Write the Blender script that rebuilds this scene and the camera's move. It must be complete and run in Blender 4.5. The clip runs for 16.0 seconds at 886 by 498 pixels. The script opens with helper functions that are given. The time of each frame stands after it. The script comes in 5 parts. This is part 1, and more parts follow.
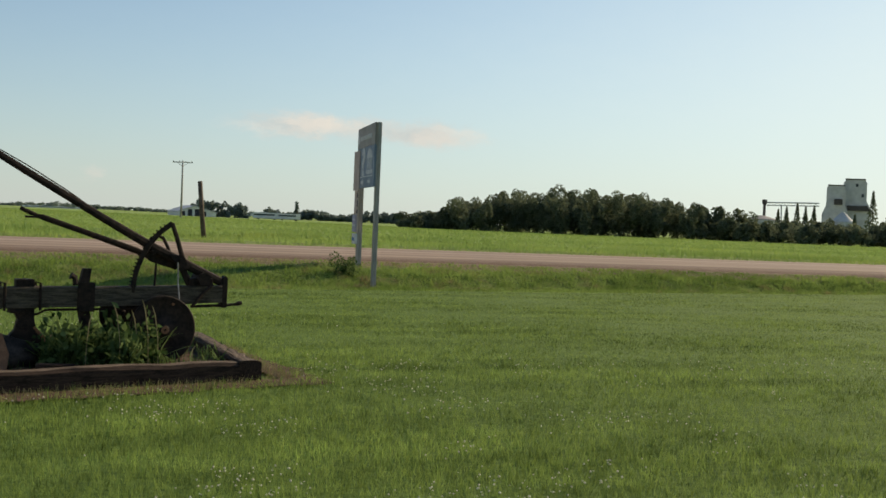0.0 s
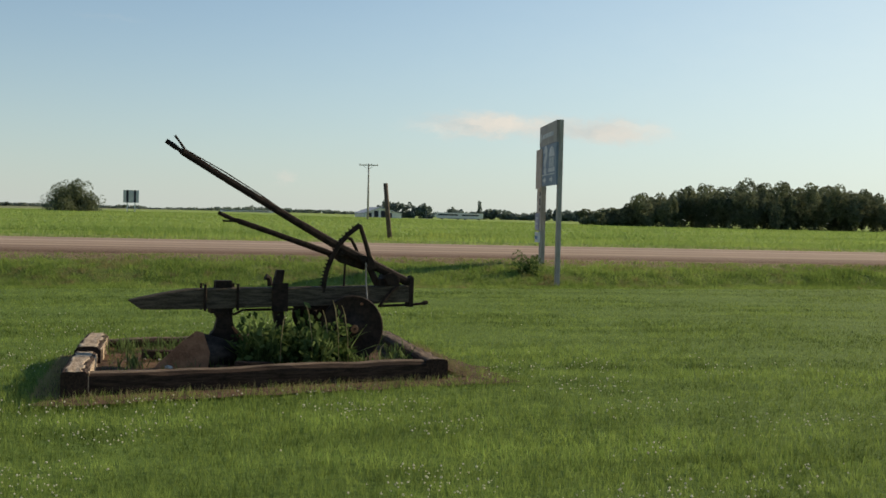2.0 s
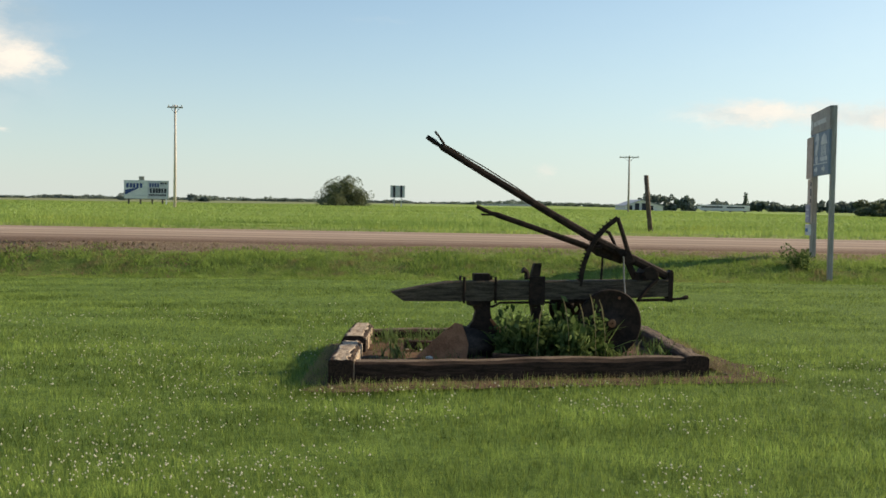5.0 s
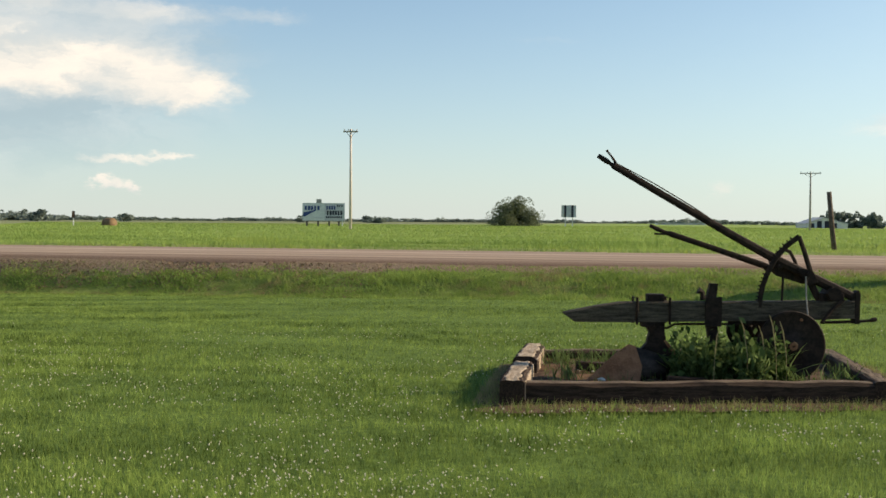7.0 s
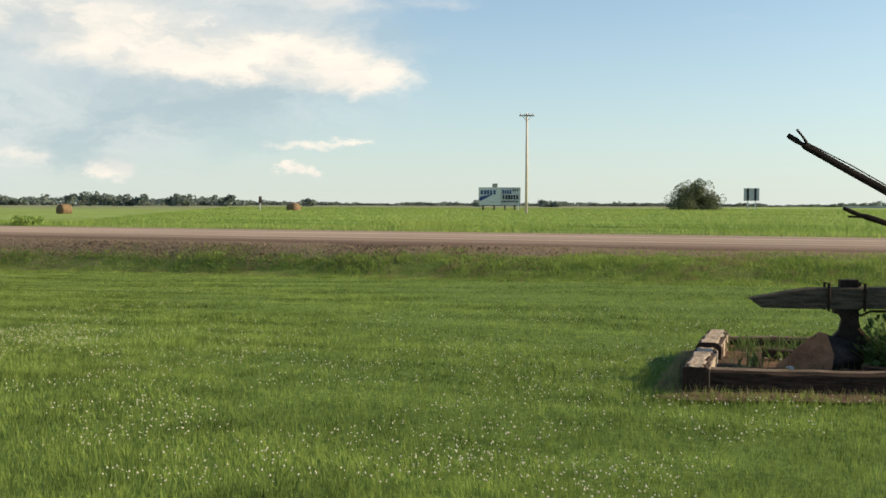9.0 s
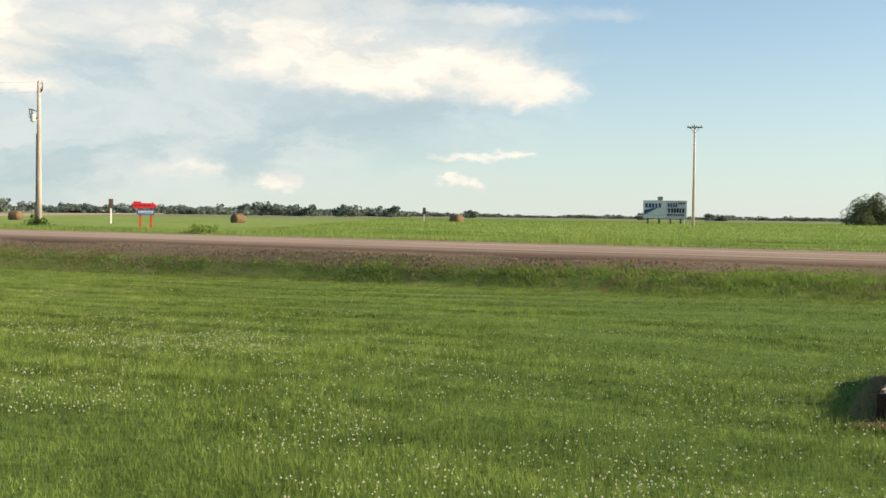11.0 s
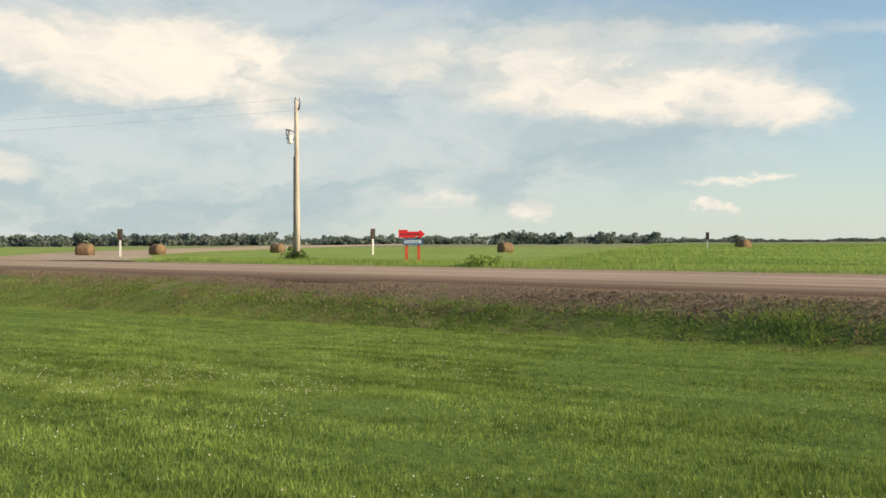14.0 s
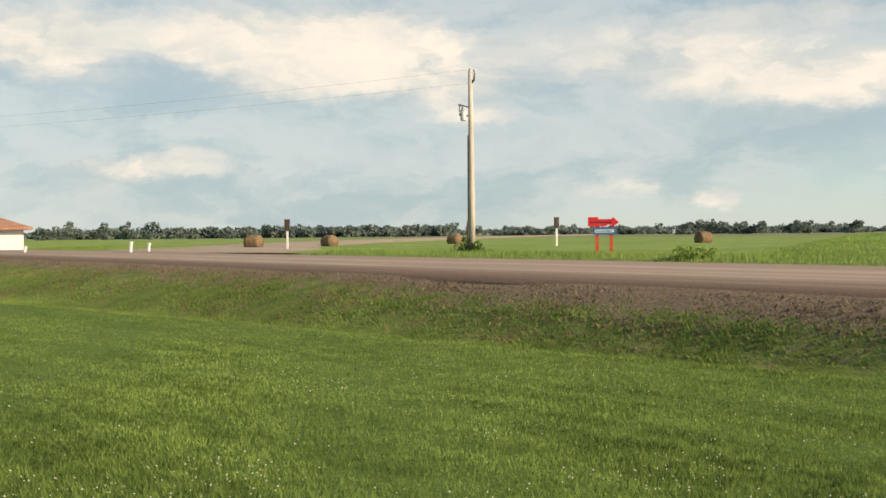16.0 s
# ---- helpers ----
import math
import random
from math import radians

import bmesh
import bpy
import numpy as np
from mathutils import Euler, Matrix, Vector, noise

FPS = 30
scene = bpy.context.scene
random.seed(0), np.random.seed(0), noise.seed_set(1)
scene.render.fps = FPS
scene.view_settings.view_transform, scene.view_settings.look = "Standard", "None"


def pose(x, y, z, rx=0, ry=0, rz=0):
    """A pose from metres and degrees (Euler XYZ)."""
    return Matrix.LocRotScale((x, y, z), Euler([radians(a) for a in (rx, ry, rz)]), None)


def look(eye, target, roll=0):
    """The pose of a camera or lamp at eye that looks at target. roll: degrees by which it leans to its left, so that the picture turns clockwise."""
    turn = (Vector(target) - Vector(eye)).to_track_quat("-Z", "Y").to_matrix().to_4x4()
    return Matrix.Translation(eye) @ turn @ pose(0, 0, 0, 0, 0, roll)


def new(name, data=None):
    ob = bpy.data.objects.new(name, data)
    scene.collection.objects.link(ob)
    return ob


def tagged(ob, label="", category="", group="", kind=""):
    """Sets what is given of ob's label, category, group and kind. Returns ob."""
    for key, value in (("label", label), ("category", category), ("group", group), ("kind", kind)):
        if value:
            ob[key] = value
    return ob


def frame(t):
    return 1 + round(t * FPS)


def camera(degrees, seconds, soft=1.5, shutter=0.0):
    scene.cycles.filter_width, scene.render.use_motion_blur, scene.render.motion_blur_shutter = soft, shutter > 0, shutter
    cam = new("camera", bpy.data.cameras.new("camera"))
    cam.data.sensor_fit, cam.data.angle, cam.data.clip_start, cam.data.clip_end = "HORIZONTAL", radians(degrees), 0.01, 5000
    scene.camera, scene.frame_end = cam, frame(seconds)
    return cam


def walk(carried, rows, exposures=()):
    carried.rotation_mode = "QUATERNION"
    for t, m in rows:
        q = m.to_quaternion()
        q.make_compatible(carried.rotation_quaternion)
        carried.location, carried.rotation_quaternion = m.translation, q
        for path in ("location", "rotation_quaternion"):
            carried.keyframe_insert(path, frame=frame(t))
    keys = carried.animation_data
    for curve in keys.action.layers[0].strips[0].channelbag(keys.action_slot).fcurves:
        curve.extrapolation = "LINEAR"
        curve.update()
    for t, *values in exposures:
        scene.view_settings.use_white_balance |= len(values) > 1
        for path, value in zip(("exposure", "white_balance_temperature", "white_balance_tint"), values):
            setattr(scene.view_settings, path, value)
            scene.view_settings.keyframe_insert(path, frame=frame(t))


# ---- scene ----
cam = camera(44.06, 16.0, 1.6)
# seconds, eye x, y, z, pitch, roll, yaw
ROWS = [
    (0.0, 0.09, -0.08, 1.56, -1.39, -2.38, 0.30), (0.5, 0.09, -0.08, 1.56, -1.22, -2.16, 2.44),
    (1.0, 0.09, -0.07, 1.56, -1.22, -1.78, 4.54), (1.5, 0.09, -0.06, 1.56, -1.39, -1.62, 7.00),
    (2.0, 0.08, -0.05, 1.56, -1.78, -1.32, 9.83), (2.5, 0.09, -0.05, 1.56, -2.13, -1.56, 12.60),
    (3.0, 0.09, -0.04, 1.56, -2.33, -1.09, 15.04), (3.5, 0.10, -0.03, 1.56, -2.44, -0.97, 17.14),
    (4.3, 0.10, -0.01, 1.56, -2.45, -0.85, 20.40), (5.2, 0.09, 0.02, 1.56, -2.38, -0.90, 24.20),
    (6.0, 0.09, 0.04, 1.56, -2.17, -0.81, 27.60), (6.5, 0.09, 0.05, 1.56, -1.75, -0.51, 30.06),
    (7.0, 0.08, 0.04, 1.56, -1.44, -0.38, 32.29), (7.5, 0.07, 0.04, 1.56, -1.51, -0.36, 34.55),
    (8.0, 0.05, 0.04, 1.55, -1.83, -0.79, 36.85), (8.5, 0.04, 0.04, 1.55, -2.14, -0.12, 39.10),
    (9.0, 0.04, 0.03, 1.55, -2.31, -0.20, 41.45), (9.8, 0.04, 0.03, 1.55, -2.20, -0.35, 44.80),
    (10.7, -0.12, 0.09, 1.55, -1.88, -0.60, 48.50), (11.5, -0.88, 0.40, 1.54, -1.50, -0.81, 52.12),
    (12.0, -3.08, 1.29, 1.53, -1.29, -0.58, 53.88), (12.5, -5.27, 2.18, 1.52, -1.16, -0.43, 55.86),
    (13.0, -7.35, 3.02, 1.51, -0.95, -0.26, 58.03), (13.5, -9.26, 3.79, 1.49, -0.60, 0.01, 60.44),
    (14.0, -11.11, 4.53, 1.48, -0.33, 0.26, 62.95), (14.5, -13.08, 5.33, 1.47, -0.43, 0.44, 64.97),
    (15.0, -14.92, 6.07, 1.46, -0.54, 0.46, 67.20), (15.5, -16.76, 6.82, 1.45, -0.65, 0.49, 69.76),
    (16.0, -18.50, 7.52, 1.44, -0.76, 0.52, 72.41),
]
walk(cam, [(t, pose(x, y, z, 90 + p, r, w)) for t, x, y, z, p, r, w in ROWS], [(0.0, 0.06, 7100, 10), (2.2, 0.08, 7100, 10), (2.9, 0.15, 7100, 10), (3.5, 0.30, 7100, 10), (6.0, 0.42, 7100, 10), (7.5, 0.42, 7100, 10), (11.5, 0.52, 7200, 10), (14.0, 0.36, 7300, 10), (16.0, 0.33, 7300, 10)])

# ---- sky and sun ----
SUN_AZ, SUN_EL = -47.0, 26.0   # azimuth counted to the left of straight ahead


def unit(az, el):
    a, e = radians(az), radians(el)
    return Vector((-math.sin(a) * math.cos(e), math.cos(a) * math.cos(e), math.sin(e)))


sun = new("sun", bpy.data.lights.new("sun", "SUN"))
sun.data.energy, sun.data.angle, sun.data.color = 5.0, radians(0.6), (1.0, 0.85, 0.64)
sun.matrix_world = look(unit(SUN_AZ, SUN_EL) * 60, (0, 0, 0))

world = bpy.data.worlds.new("sky")
scene.world = world
world.use_nodes = True
wt = world.node_tree
wt.nodes.clear()


class Graph:
    """Short hand for wiring nodes."""

    def __init__(self, tree):
        self.tree = tree

    def node(self, kind, **values):
        n = self.tree.nodes.new(kind)
        if "operation" in values:
            n.operation = values["operation"]
        if "data_type" in values:
            n.data_type, n.blend_type = values["data_type"], values["blend_type"]
        if "clamp" in values:
            n.clamp = values["clamp"]
        if "rotation_type" in values:
            n.rotation_type = values["rotation_type"]
        if "sky_type" in values:
            n.sky_type = values["sky_type"]
        return n

    def put(self, socket, value):
        if isinstance(value, bpy.types.NodeSocket):
            self.tree.links.new(value, socket)
        else:
            socket.default_value = value

    def math(self, op, a, b=0.0, c=0.0):
        n = self.node("ShaderNodeMath", operation=op)
        for s, v in zip(n.inputs, (a, b, c)):
            self.put(s, v)
        return n.outputs[0]

    def mix(self, fac, a, b, blend="MIX"):
        n = self.node("ShaderNodeMix", data_type="RGBA", blend_type=blend)
        self.put(n.inputs[0], fac)
        self.put(n.inputs[6], a if isinstance(a, bpy.types.NodeSocket) else (*a, 1.0))
        self.put(n.inputs[7], b if isinstance(b, bpy.types.NodeSocket) else (*b, 1.0))
        return n.outputs[2]

    def ramp(self, x, lo, hi, smooth=True):
        n = self.node("ShaderNodeMapRange", clamp=True)
        n.interpolation_type = "SMOOTHSTEP" if smooth else "LINEAR"
        self.put(n.inputs[0], x)
        n.inputs[1].default_value, n.inputs[2].default_value = lo, hi
        return n.outputs[0]

    def noise(self, vector, scale, detail=4.0, rough=0.55, distort=0.0):
        n = self.node("ShaderNodeTexNoise")
        if vector is not None:
            self.put(n.inputs["Vector"], vector)
        n.inputs["Scale"].default_value, n.inputs["Detail"].default_value = scale, detail
        n.inputs["Roughness"].default_value, n.inputs["Distortion"].default_value = rough, distort
        return n.outputs["Fac"]


def build_sky():
    g = Graph(wt)
    sky = g.node("ShaderNodeTexSky", sky_type="NISHITA")
    sky.sun_disc, sky.sun_elevation, sky.sun_rotation = False, radians(SUN_EL), radians(-SUN_AZ)
    sky.altitude, sky.air_density, sky.dust_density, sky.ozone_density = 600, 1.0, 0.6, 1.6
    co = g.node("ShaderNodeTexCoord").outputs["Generated"]
    sep = g.node("ShaderNodeSeparateXYZ")
    g.put(sep.inputs[0], co)
    x, y, z = sep.outputs
    az = g.math("MULTIPLY", g.math("ARCTAN2", g.math("MULTIPLY", x, -1.0), y), 57.2958)
    el = g.math("MULTIPLY", g.math("ARCSINE", z), 57.2958)
    raw = g.node("ShaderNodeCombineXYZ")
    g.put(raw.inputs[0], az), g.put(raw.inputs[1], g.math("MULTIPLY", el, 2.0))
    moved = g.node("ShaderNodeVectorMath")
    g.put(moved.inputs[0], raw.outputs[0])
    moved.inputs[1].default_value = (37.0, 11.0, 5.0)
    # ragged outlines: stir the directions a little
    stir_a, stir_e = g.noise(raw.outputs[0], 0.45, 5.0, 0.65), g.noise(moved.outputs[0], 0.7, 5.0, 0.65)
    az = g.math("ADD", az, g.math("MULTIPLY", g.math("SUBTRACT", stir_a, 0.5), 4.2))
    el_soft = el
    el = g.math("ADD", el, g.math("MULTIPLY", g.math("SUBTRACT", stir_e, 0.5), 1.3))
    flat = g.node("ShaderNodeCombineXYZ")
    g.put(flat.inputs[0], az), g.put(flat.inputs[1], g.math("MULTIPLY", el, 2.3))
    flat = flat.outputs[0]

    def bank(blobs):
        total = None
        for a, e, wa, we, k in blobs:
            da = g.math("MULTIPLY", g.math("SUBTRACT", az, a), 1 / wa)
            de = g.math("MULTIPLY", g.math("SUBTRACT", el, e), 1 / we)
            d = g.math("ADD", g.math("MULTIPLY", da, da), g.math("MULTIPLY", de, de))
            v = g.math("MULTIPLY", g.math("POWER", 2.718, g.math("MULTIPLY", d, -1.0)), k)
            total = v if total is None else g.math("ADD", total, v)
        return total

    fine = g.noise(flat, 0.20, 7.0, 0.55, 0.6)
    broad = g.noise(flat, 0.07, 4.0, 0.5, 0.3)
    # bright heaped clouds
    heap = bank([(51, 7.4, 6.5, 1.5, 0.95), (58, 8.3, 7, 1.6, 0.72), (45.6, 6.4, 2.4, 0.9, 0.85), (46.5, 10.2, 3.4, 0.7, 0.42), (41.3, 10.3, 3.0, 0.5, 0.40), (55, 10.8, 6, 0.8, 0.5),
                 (65, 9.6, 6, 1.2, 0.5), (73, 8.0, 4.2, 1.35, 1.15), (70.5, 6.1, 2.4, 0.5, 0.7), (76, 10.4, 4.0, 1.2, 1.0), (82.5, 9.8, 4.2, 1.7, 1.2), (92, 9.6, 3.5, 1.6, 1.1), (80.5, 7.6, 3.0, 0.8, 0.6),
                 (48.6, 3.1, 2.2, 0.28, 0.7), (45.9, 3.25, 1.2, 0.22, 0.55), (49.7, 1.8, 0.5, 0.40, 1.1), (48.75, 1.65, 0.55, 0.36, 1.1), (47.7, 1.65, 0.5, 0.34, 0.95), (58.3, 1.75, 1.35, 0.6, 1.4),
                 (63.4, 2.3, 2.6, 0.6, 0.55), (87.5, 3.5, 5.0, 0.6, 0.85), (90.0, 2.4, 2.5, 0.5, 0.5), (85.5, 4.3, 2.0, 0.4, 0.5), (7.8, 4.7, 4.2, 0.75, 0.78), (1.2, 4.5, 3.2, 0.75, 0.78),
                 (18.2, 1.7, 0.9, 0.6, 0.50), (27, 9.3, 3, 0.4, 0.30), (-70, 12, 30, 5, 0.5), (150, 14, 50, 8, 0.9)])
    dens = g.math("MULTIPLY", heap, g.math("ADD", 0.50, g.math("MULTIPLY", fine, 1.0)))
    cover = g.ramp(dens, 0.16, 0.95)
    # thin veil over the left half
    veil = bank([(54, 8.6, 9, 2.6, 0.75), (64, 7.5, 18, 4.5, 0.85), (88, 8, 22, 8, 1.0), (78, 3.5, 26, 3.0, 0.55), (110, 20, 40, 20, 0.6)])
    thin = g.math("MULTIPLY", g.ramp(g.math("MULTIPLY", veil, g.math("ADD", 0.45, broad)), 0.15, 0.85), 0.8)
    patchy = g.noise(flat, 0.13, 6.0, 0.6, 0.8)
    haze = g.math("POWER", 2.718, g.math("MULTIPLY", g.math("MAXIMUM", el_soft, 0.0), -0.115))
    base = g.mix(1.0, sky.outputs[0], (0.70, 1.0, 1.16), "MULTIPLY")
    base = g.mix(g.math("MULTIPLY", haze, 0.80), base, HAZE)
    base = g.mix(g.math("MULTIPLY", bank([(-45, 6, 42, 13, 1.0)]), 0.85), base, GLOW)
    base = g.mix(thin, base, g.mix(g.ramp(patchy, 0.35, 0.65), VEIL, VEIL_LIT))
    shade = g.ramp(g.math("ADD", fine, g.math("MULTIPLY", broad, 0.5)), 0.55, 0.95)
    lit = g.mix(shade, CLOUD_DIM, CLOUD_LIT)
    out = g.mix(g.math("MULTIPLY", cover, 0.92), base, lit)
    bg = g.node("ShaderNodeBackground")
    g.put(bg.inputs[0], out)
    bg.inputs[1].default_value = 0.10
    g.put(g.node("ShaderNodeOutputWorld").inputs[0], bg.outputs[0])


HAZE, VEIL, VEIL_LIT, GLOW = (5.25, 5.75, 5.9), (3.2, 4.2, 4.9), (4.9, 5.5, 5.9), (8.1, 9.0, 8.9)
CLOUD_DIM, CLOUD_LIT = (5.2, 5.6, 5.8), (8.1, 7.6, 7.0)
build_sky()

# ---- materials ----
def material(name, build, rough=0.8, metal=0.0):
    m = bpy.data.materials.new(name)
    m.use_nodes = True
    g = Graph(m.node_tree)
    b = m.node_tree.nodes["Principled BSDF"]
    b.inputs["Roughness"].default_value, b.inputs["Metallic"].default_value = rough, metal
    b.inputs["Specular IOR Level"].default_value = 0.15
    build(g, b)
    return m


def worn(name, dark, light, scale=6.0, rough=0.8, metal=0.0, bump=0.3, stretch=(1, 1, 1), fine=60.0):
    """Two scales of mottling and a fine relief."""
    def build(g, b):
        co = g.node("ShaderNodeTexCoord").outputs["Object"]
        mp = g.node("ShaderNodeMapping")
        g.put(mp.inputs[0], co)
        mp.inputs["Scale"].default_value = stretch
        big, small = g.noise(mp.outputs[0], scale, 5.0, 0.6), g.noise(mp.outputs[0], fine, 3.0, 0.6)
        v = g.math("ADD", g.math("MULTIPLY", big, 0.65), g.math("MULTIPLY", small, 0.35))
        g.put(b.inputs["Base Color"], g.mix(g.ramp(v, 0.33, 0.68), dark, light))
        g.put(b.inputs["Roughness"], g.math("ADD", rough - 0.12, g.math("MULTIPLY", small, 0.24)))
        bp = g.node("ShaderNodeBump")
        bp.inputs["Strength"].default_value, bp.inputs["Distance"].default_value = bump, 0.01
        g.put(bp.inputs["Height"], v)
        g.put(b.inputs["Normal"], bp.outputs[0])
    return material(name, build, rough, metal)


def leafy(name, dark, light, through_light=0.35, patch=0.0, patch_col=(0.2, 0.2, 0.04), mown=False, own=0.6, rows=False):
    """Leaves and blades: each piece its own tone, some light passing through."""
    m = bpy.data.materials.new(name)
    m.use_nodes = True
    g = Graph(m.node_tree)
    m.node_tree.nodes.remove(m.node_tree.nodes["Principled BSDF"])
    rnd = g.node("ShaderNodeNewGeometry").outputs["Random Per Island"]
    co = g.node("ShaderNodeTexCoord").outputs["Object"]
    drawn = co
    if rows:
        # long drifts along the road
        turned = g.node("ShaderNodeVectorRotate", rotation_type="Z_AXIS")
        g.put(turned.inputs["Vector"], co)
        turned.inputs["Angle"].default_value = radians(-18.9)
        pulled = g.node("ShaderNodeMapping")
        g.put(pulled.inputs[0], turned.outputs[0])
        pulled.inputs["Scale"].default_value = (0.22, 0.8, 1.0)
        drawn = pulled.outputs[0]
    broad = g.math("ADD", g.math("MULTIPLY", g.noise(drawn, 0.22, 4.0, 0.6), 0.6), g.math("MULTIPLY", g.noise(drawn, 1.6, 4.0, 0.6), 0.4))
    v = g.math("ADD", g.math("MULTIPLY", rnd, own), g.math("MULTIPLY", g.ramp(broad, 0.36, 0.64), 1 - own))
    if mown:
        # drifts of clover, tufts, and streaks left by the mower along the road
        rot = g.node("ShaderNodeVectorRotate", rotation_type="Z_AXIS")
        g.put(rot.inputs["Vector"], co)
        rot.inputs["Angle"].default_value = radians(-22.0)
        mp = g.node("ShaderNodeMapping")
        g.put(mp.inputs[0], rot.outputs[0])
        mp.inputs["Scale"].default_value = (0.16, 1.0, 1.0)
        streak = g.ramp(g.noise(mp.outputs[0], 1.15, 3.0, 0.6), 0.34, 0.66)
        tuft = g.ramp(g.math("ADD", g.math("MULTIPLY", g.noise(co, 1.7, 3.0, 0.6), 0.5), g.math("MULTIPLY", g.noise(co, 7.0, 3.0, 0.6), 0.5)), 0.41, 0.59)
        v = g.math("ADD", g.math("MULTIPLY", rnd, 0.40), g.math("ADD", g.math("MULTIPLY", streak, 0.32), g.math("MULTIPLY", tuft, 0.34)))
    col = g.mix(v, dark, light)
    if patch:
        col = g.mix(g.math("MULTIPLY", g.ramp(g.math("ADD", g.math("MULTIPLY", g.noise(drawn, 0.35, 3.0), 0.5), g.math("MULTIPLY", g.noise(drawn, 1.9, 3.0), 0.5)), 0.52, 0.62), patch), col, patch_col)
    d, t = g.node("ShaderNodeBsdfDiffuse"), g.node("ShaderNodeBsdfTranslucent")
    g.put(d.inputs[0], col), g.put(t.inputs[0], col)
    s = g.node("ShaderNodeMixShader")
    s.inputs[0].default_value = through_light
    g.put(s.inputs[1], d.outputs[0]), g.put(s.inputs[2], t.outputs[0])
    g.put(m.node_tree.nodes["Material Output"].inputs[0], s.outputs[0])
    return m


NR, TR = Vector((-math.sin(radians(18.9)), math.cos(radians(18.9)))), Vector((math.cos(radians(18.9)), math.sin(radians(18.9))))
ROAD_NEAR, ROAD_FAR, ROAD_Z = 28.6, 40.9, 0.45


def road_xy(s, a):
    """From the distance square to the road and along it to the plan."""
    return NR.x * s + TR.x * a, NR.y * s + TR.y * a


def yard_drop(a):
    """How far the yard sinks towards the ditch, along the road."""
    u = np.clip((5.0 - np.asarray(a, float)) / 30.0, 0, 1)
    return 0.5 * u * u * (3 - 2 * u)


def lawn_edge(a):
    return np.clip(22.44 * (1 + yard_drop(a) / 1.56) + 0.1565 * np.clip(a, -62, 60), 12.0, 26.6)


def height(s, a):
    """Level of the ground."""
    s, a = np.asarray(s, float), np.asarray(a, float)
    e, low = lawn_edge(a), -yard_drop(a)
    t = np.clip((s - e) / (ROAD_NEAR - e), 0, 1)
    dip = 0.16 * np.sin(np.pi * np.clip(t / 0.6, 0, 1))
    ditch = low - dip + (ROAD_Z - low) * np.clip((t - 0.25) / 0.75, 0, 1) ** 1.2
    slope = np.clip((s - 1.0) / np.maximum(e - 1.0, 1.0), 0, 1)
    z = np.where(s <= e, low * slope * slope * (3 - 2 * slope), ditch)
    z = np.where(s >= ROAD_NEAR, ROAD_Z + 0.05 * np.sin(np.pi * np.clip((s - ROAD_NEAR) / (ROAD_FAR - ROAD_NEAR), 0, 1)), z)
    over = np.clip((s - ROAD_FAR) / 4.0, 0, 1)
    far = ROAD_Z - 0.25 * np.sin(np.pi * over) + 0.15 * np.clip((s - 46) / 150, 0, 1) - 0.62 * np.clip((s - 55) / 140, 0, 1) * np.clip((a + 5) / 70, 0, 1)
    far = far + 0.20 * np.clip((s - 48.5) / 1.5, 0, 1) * np.clip((a + 44 + (s - 49) * 0.62) / 4, 0, 1)
    return np.where(s > ROAD_FAR, far, z)


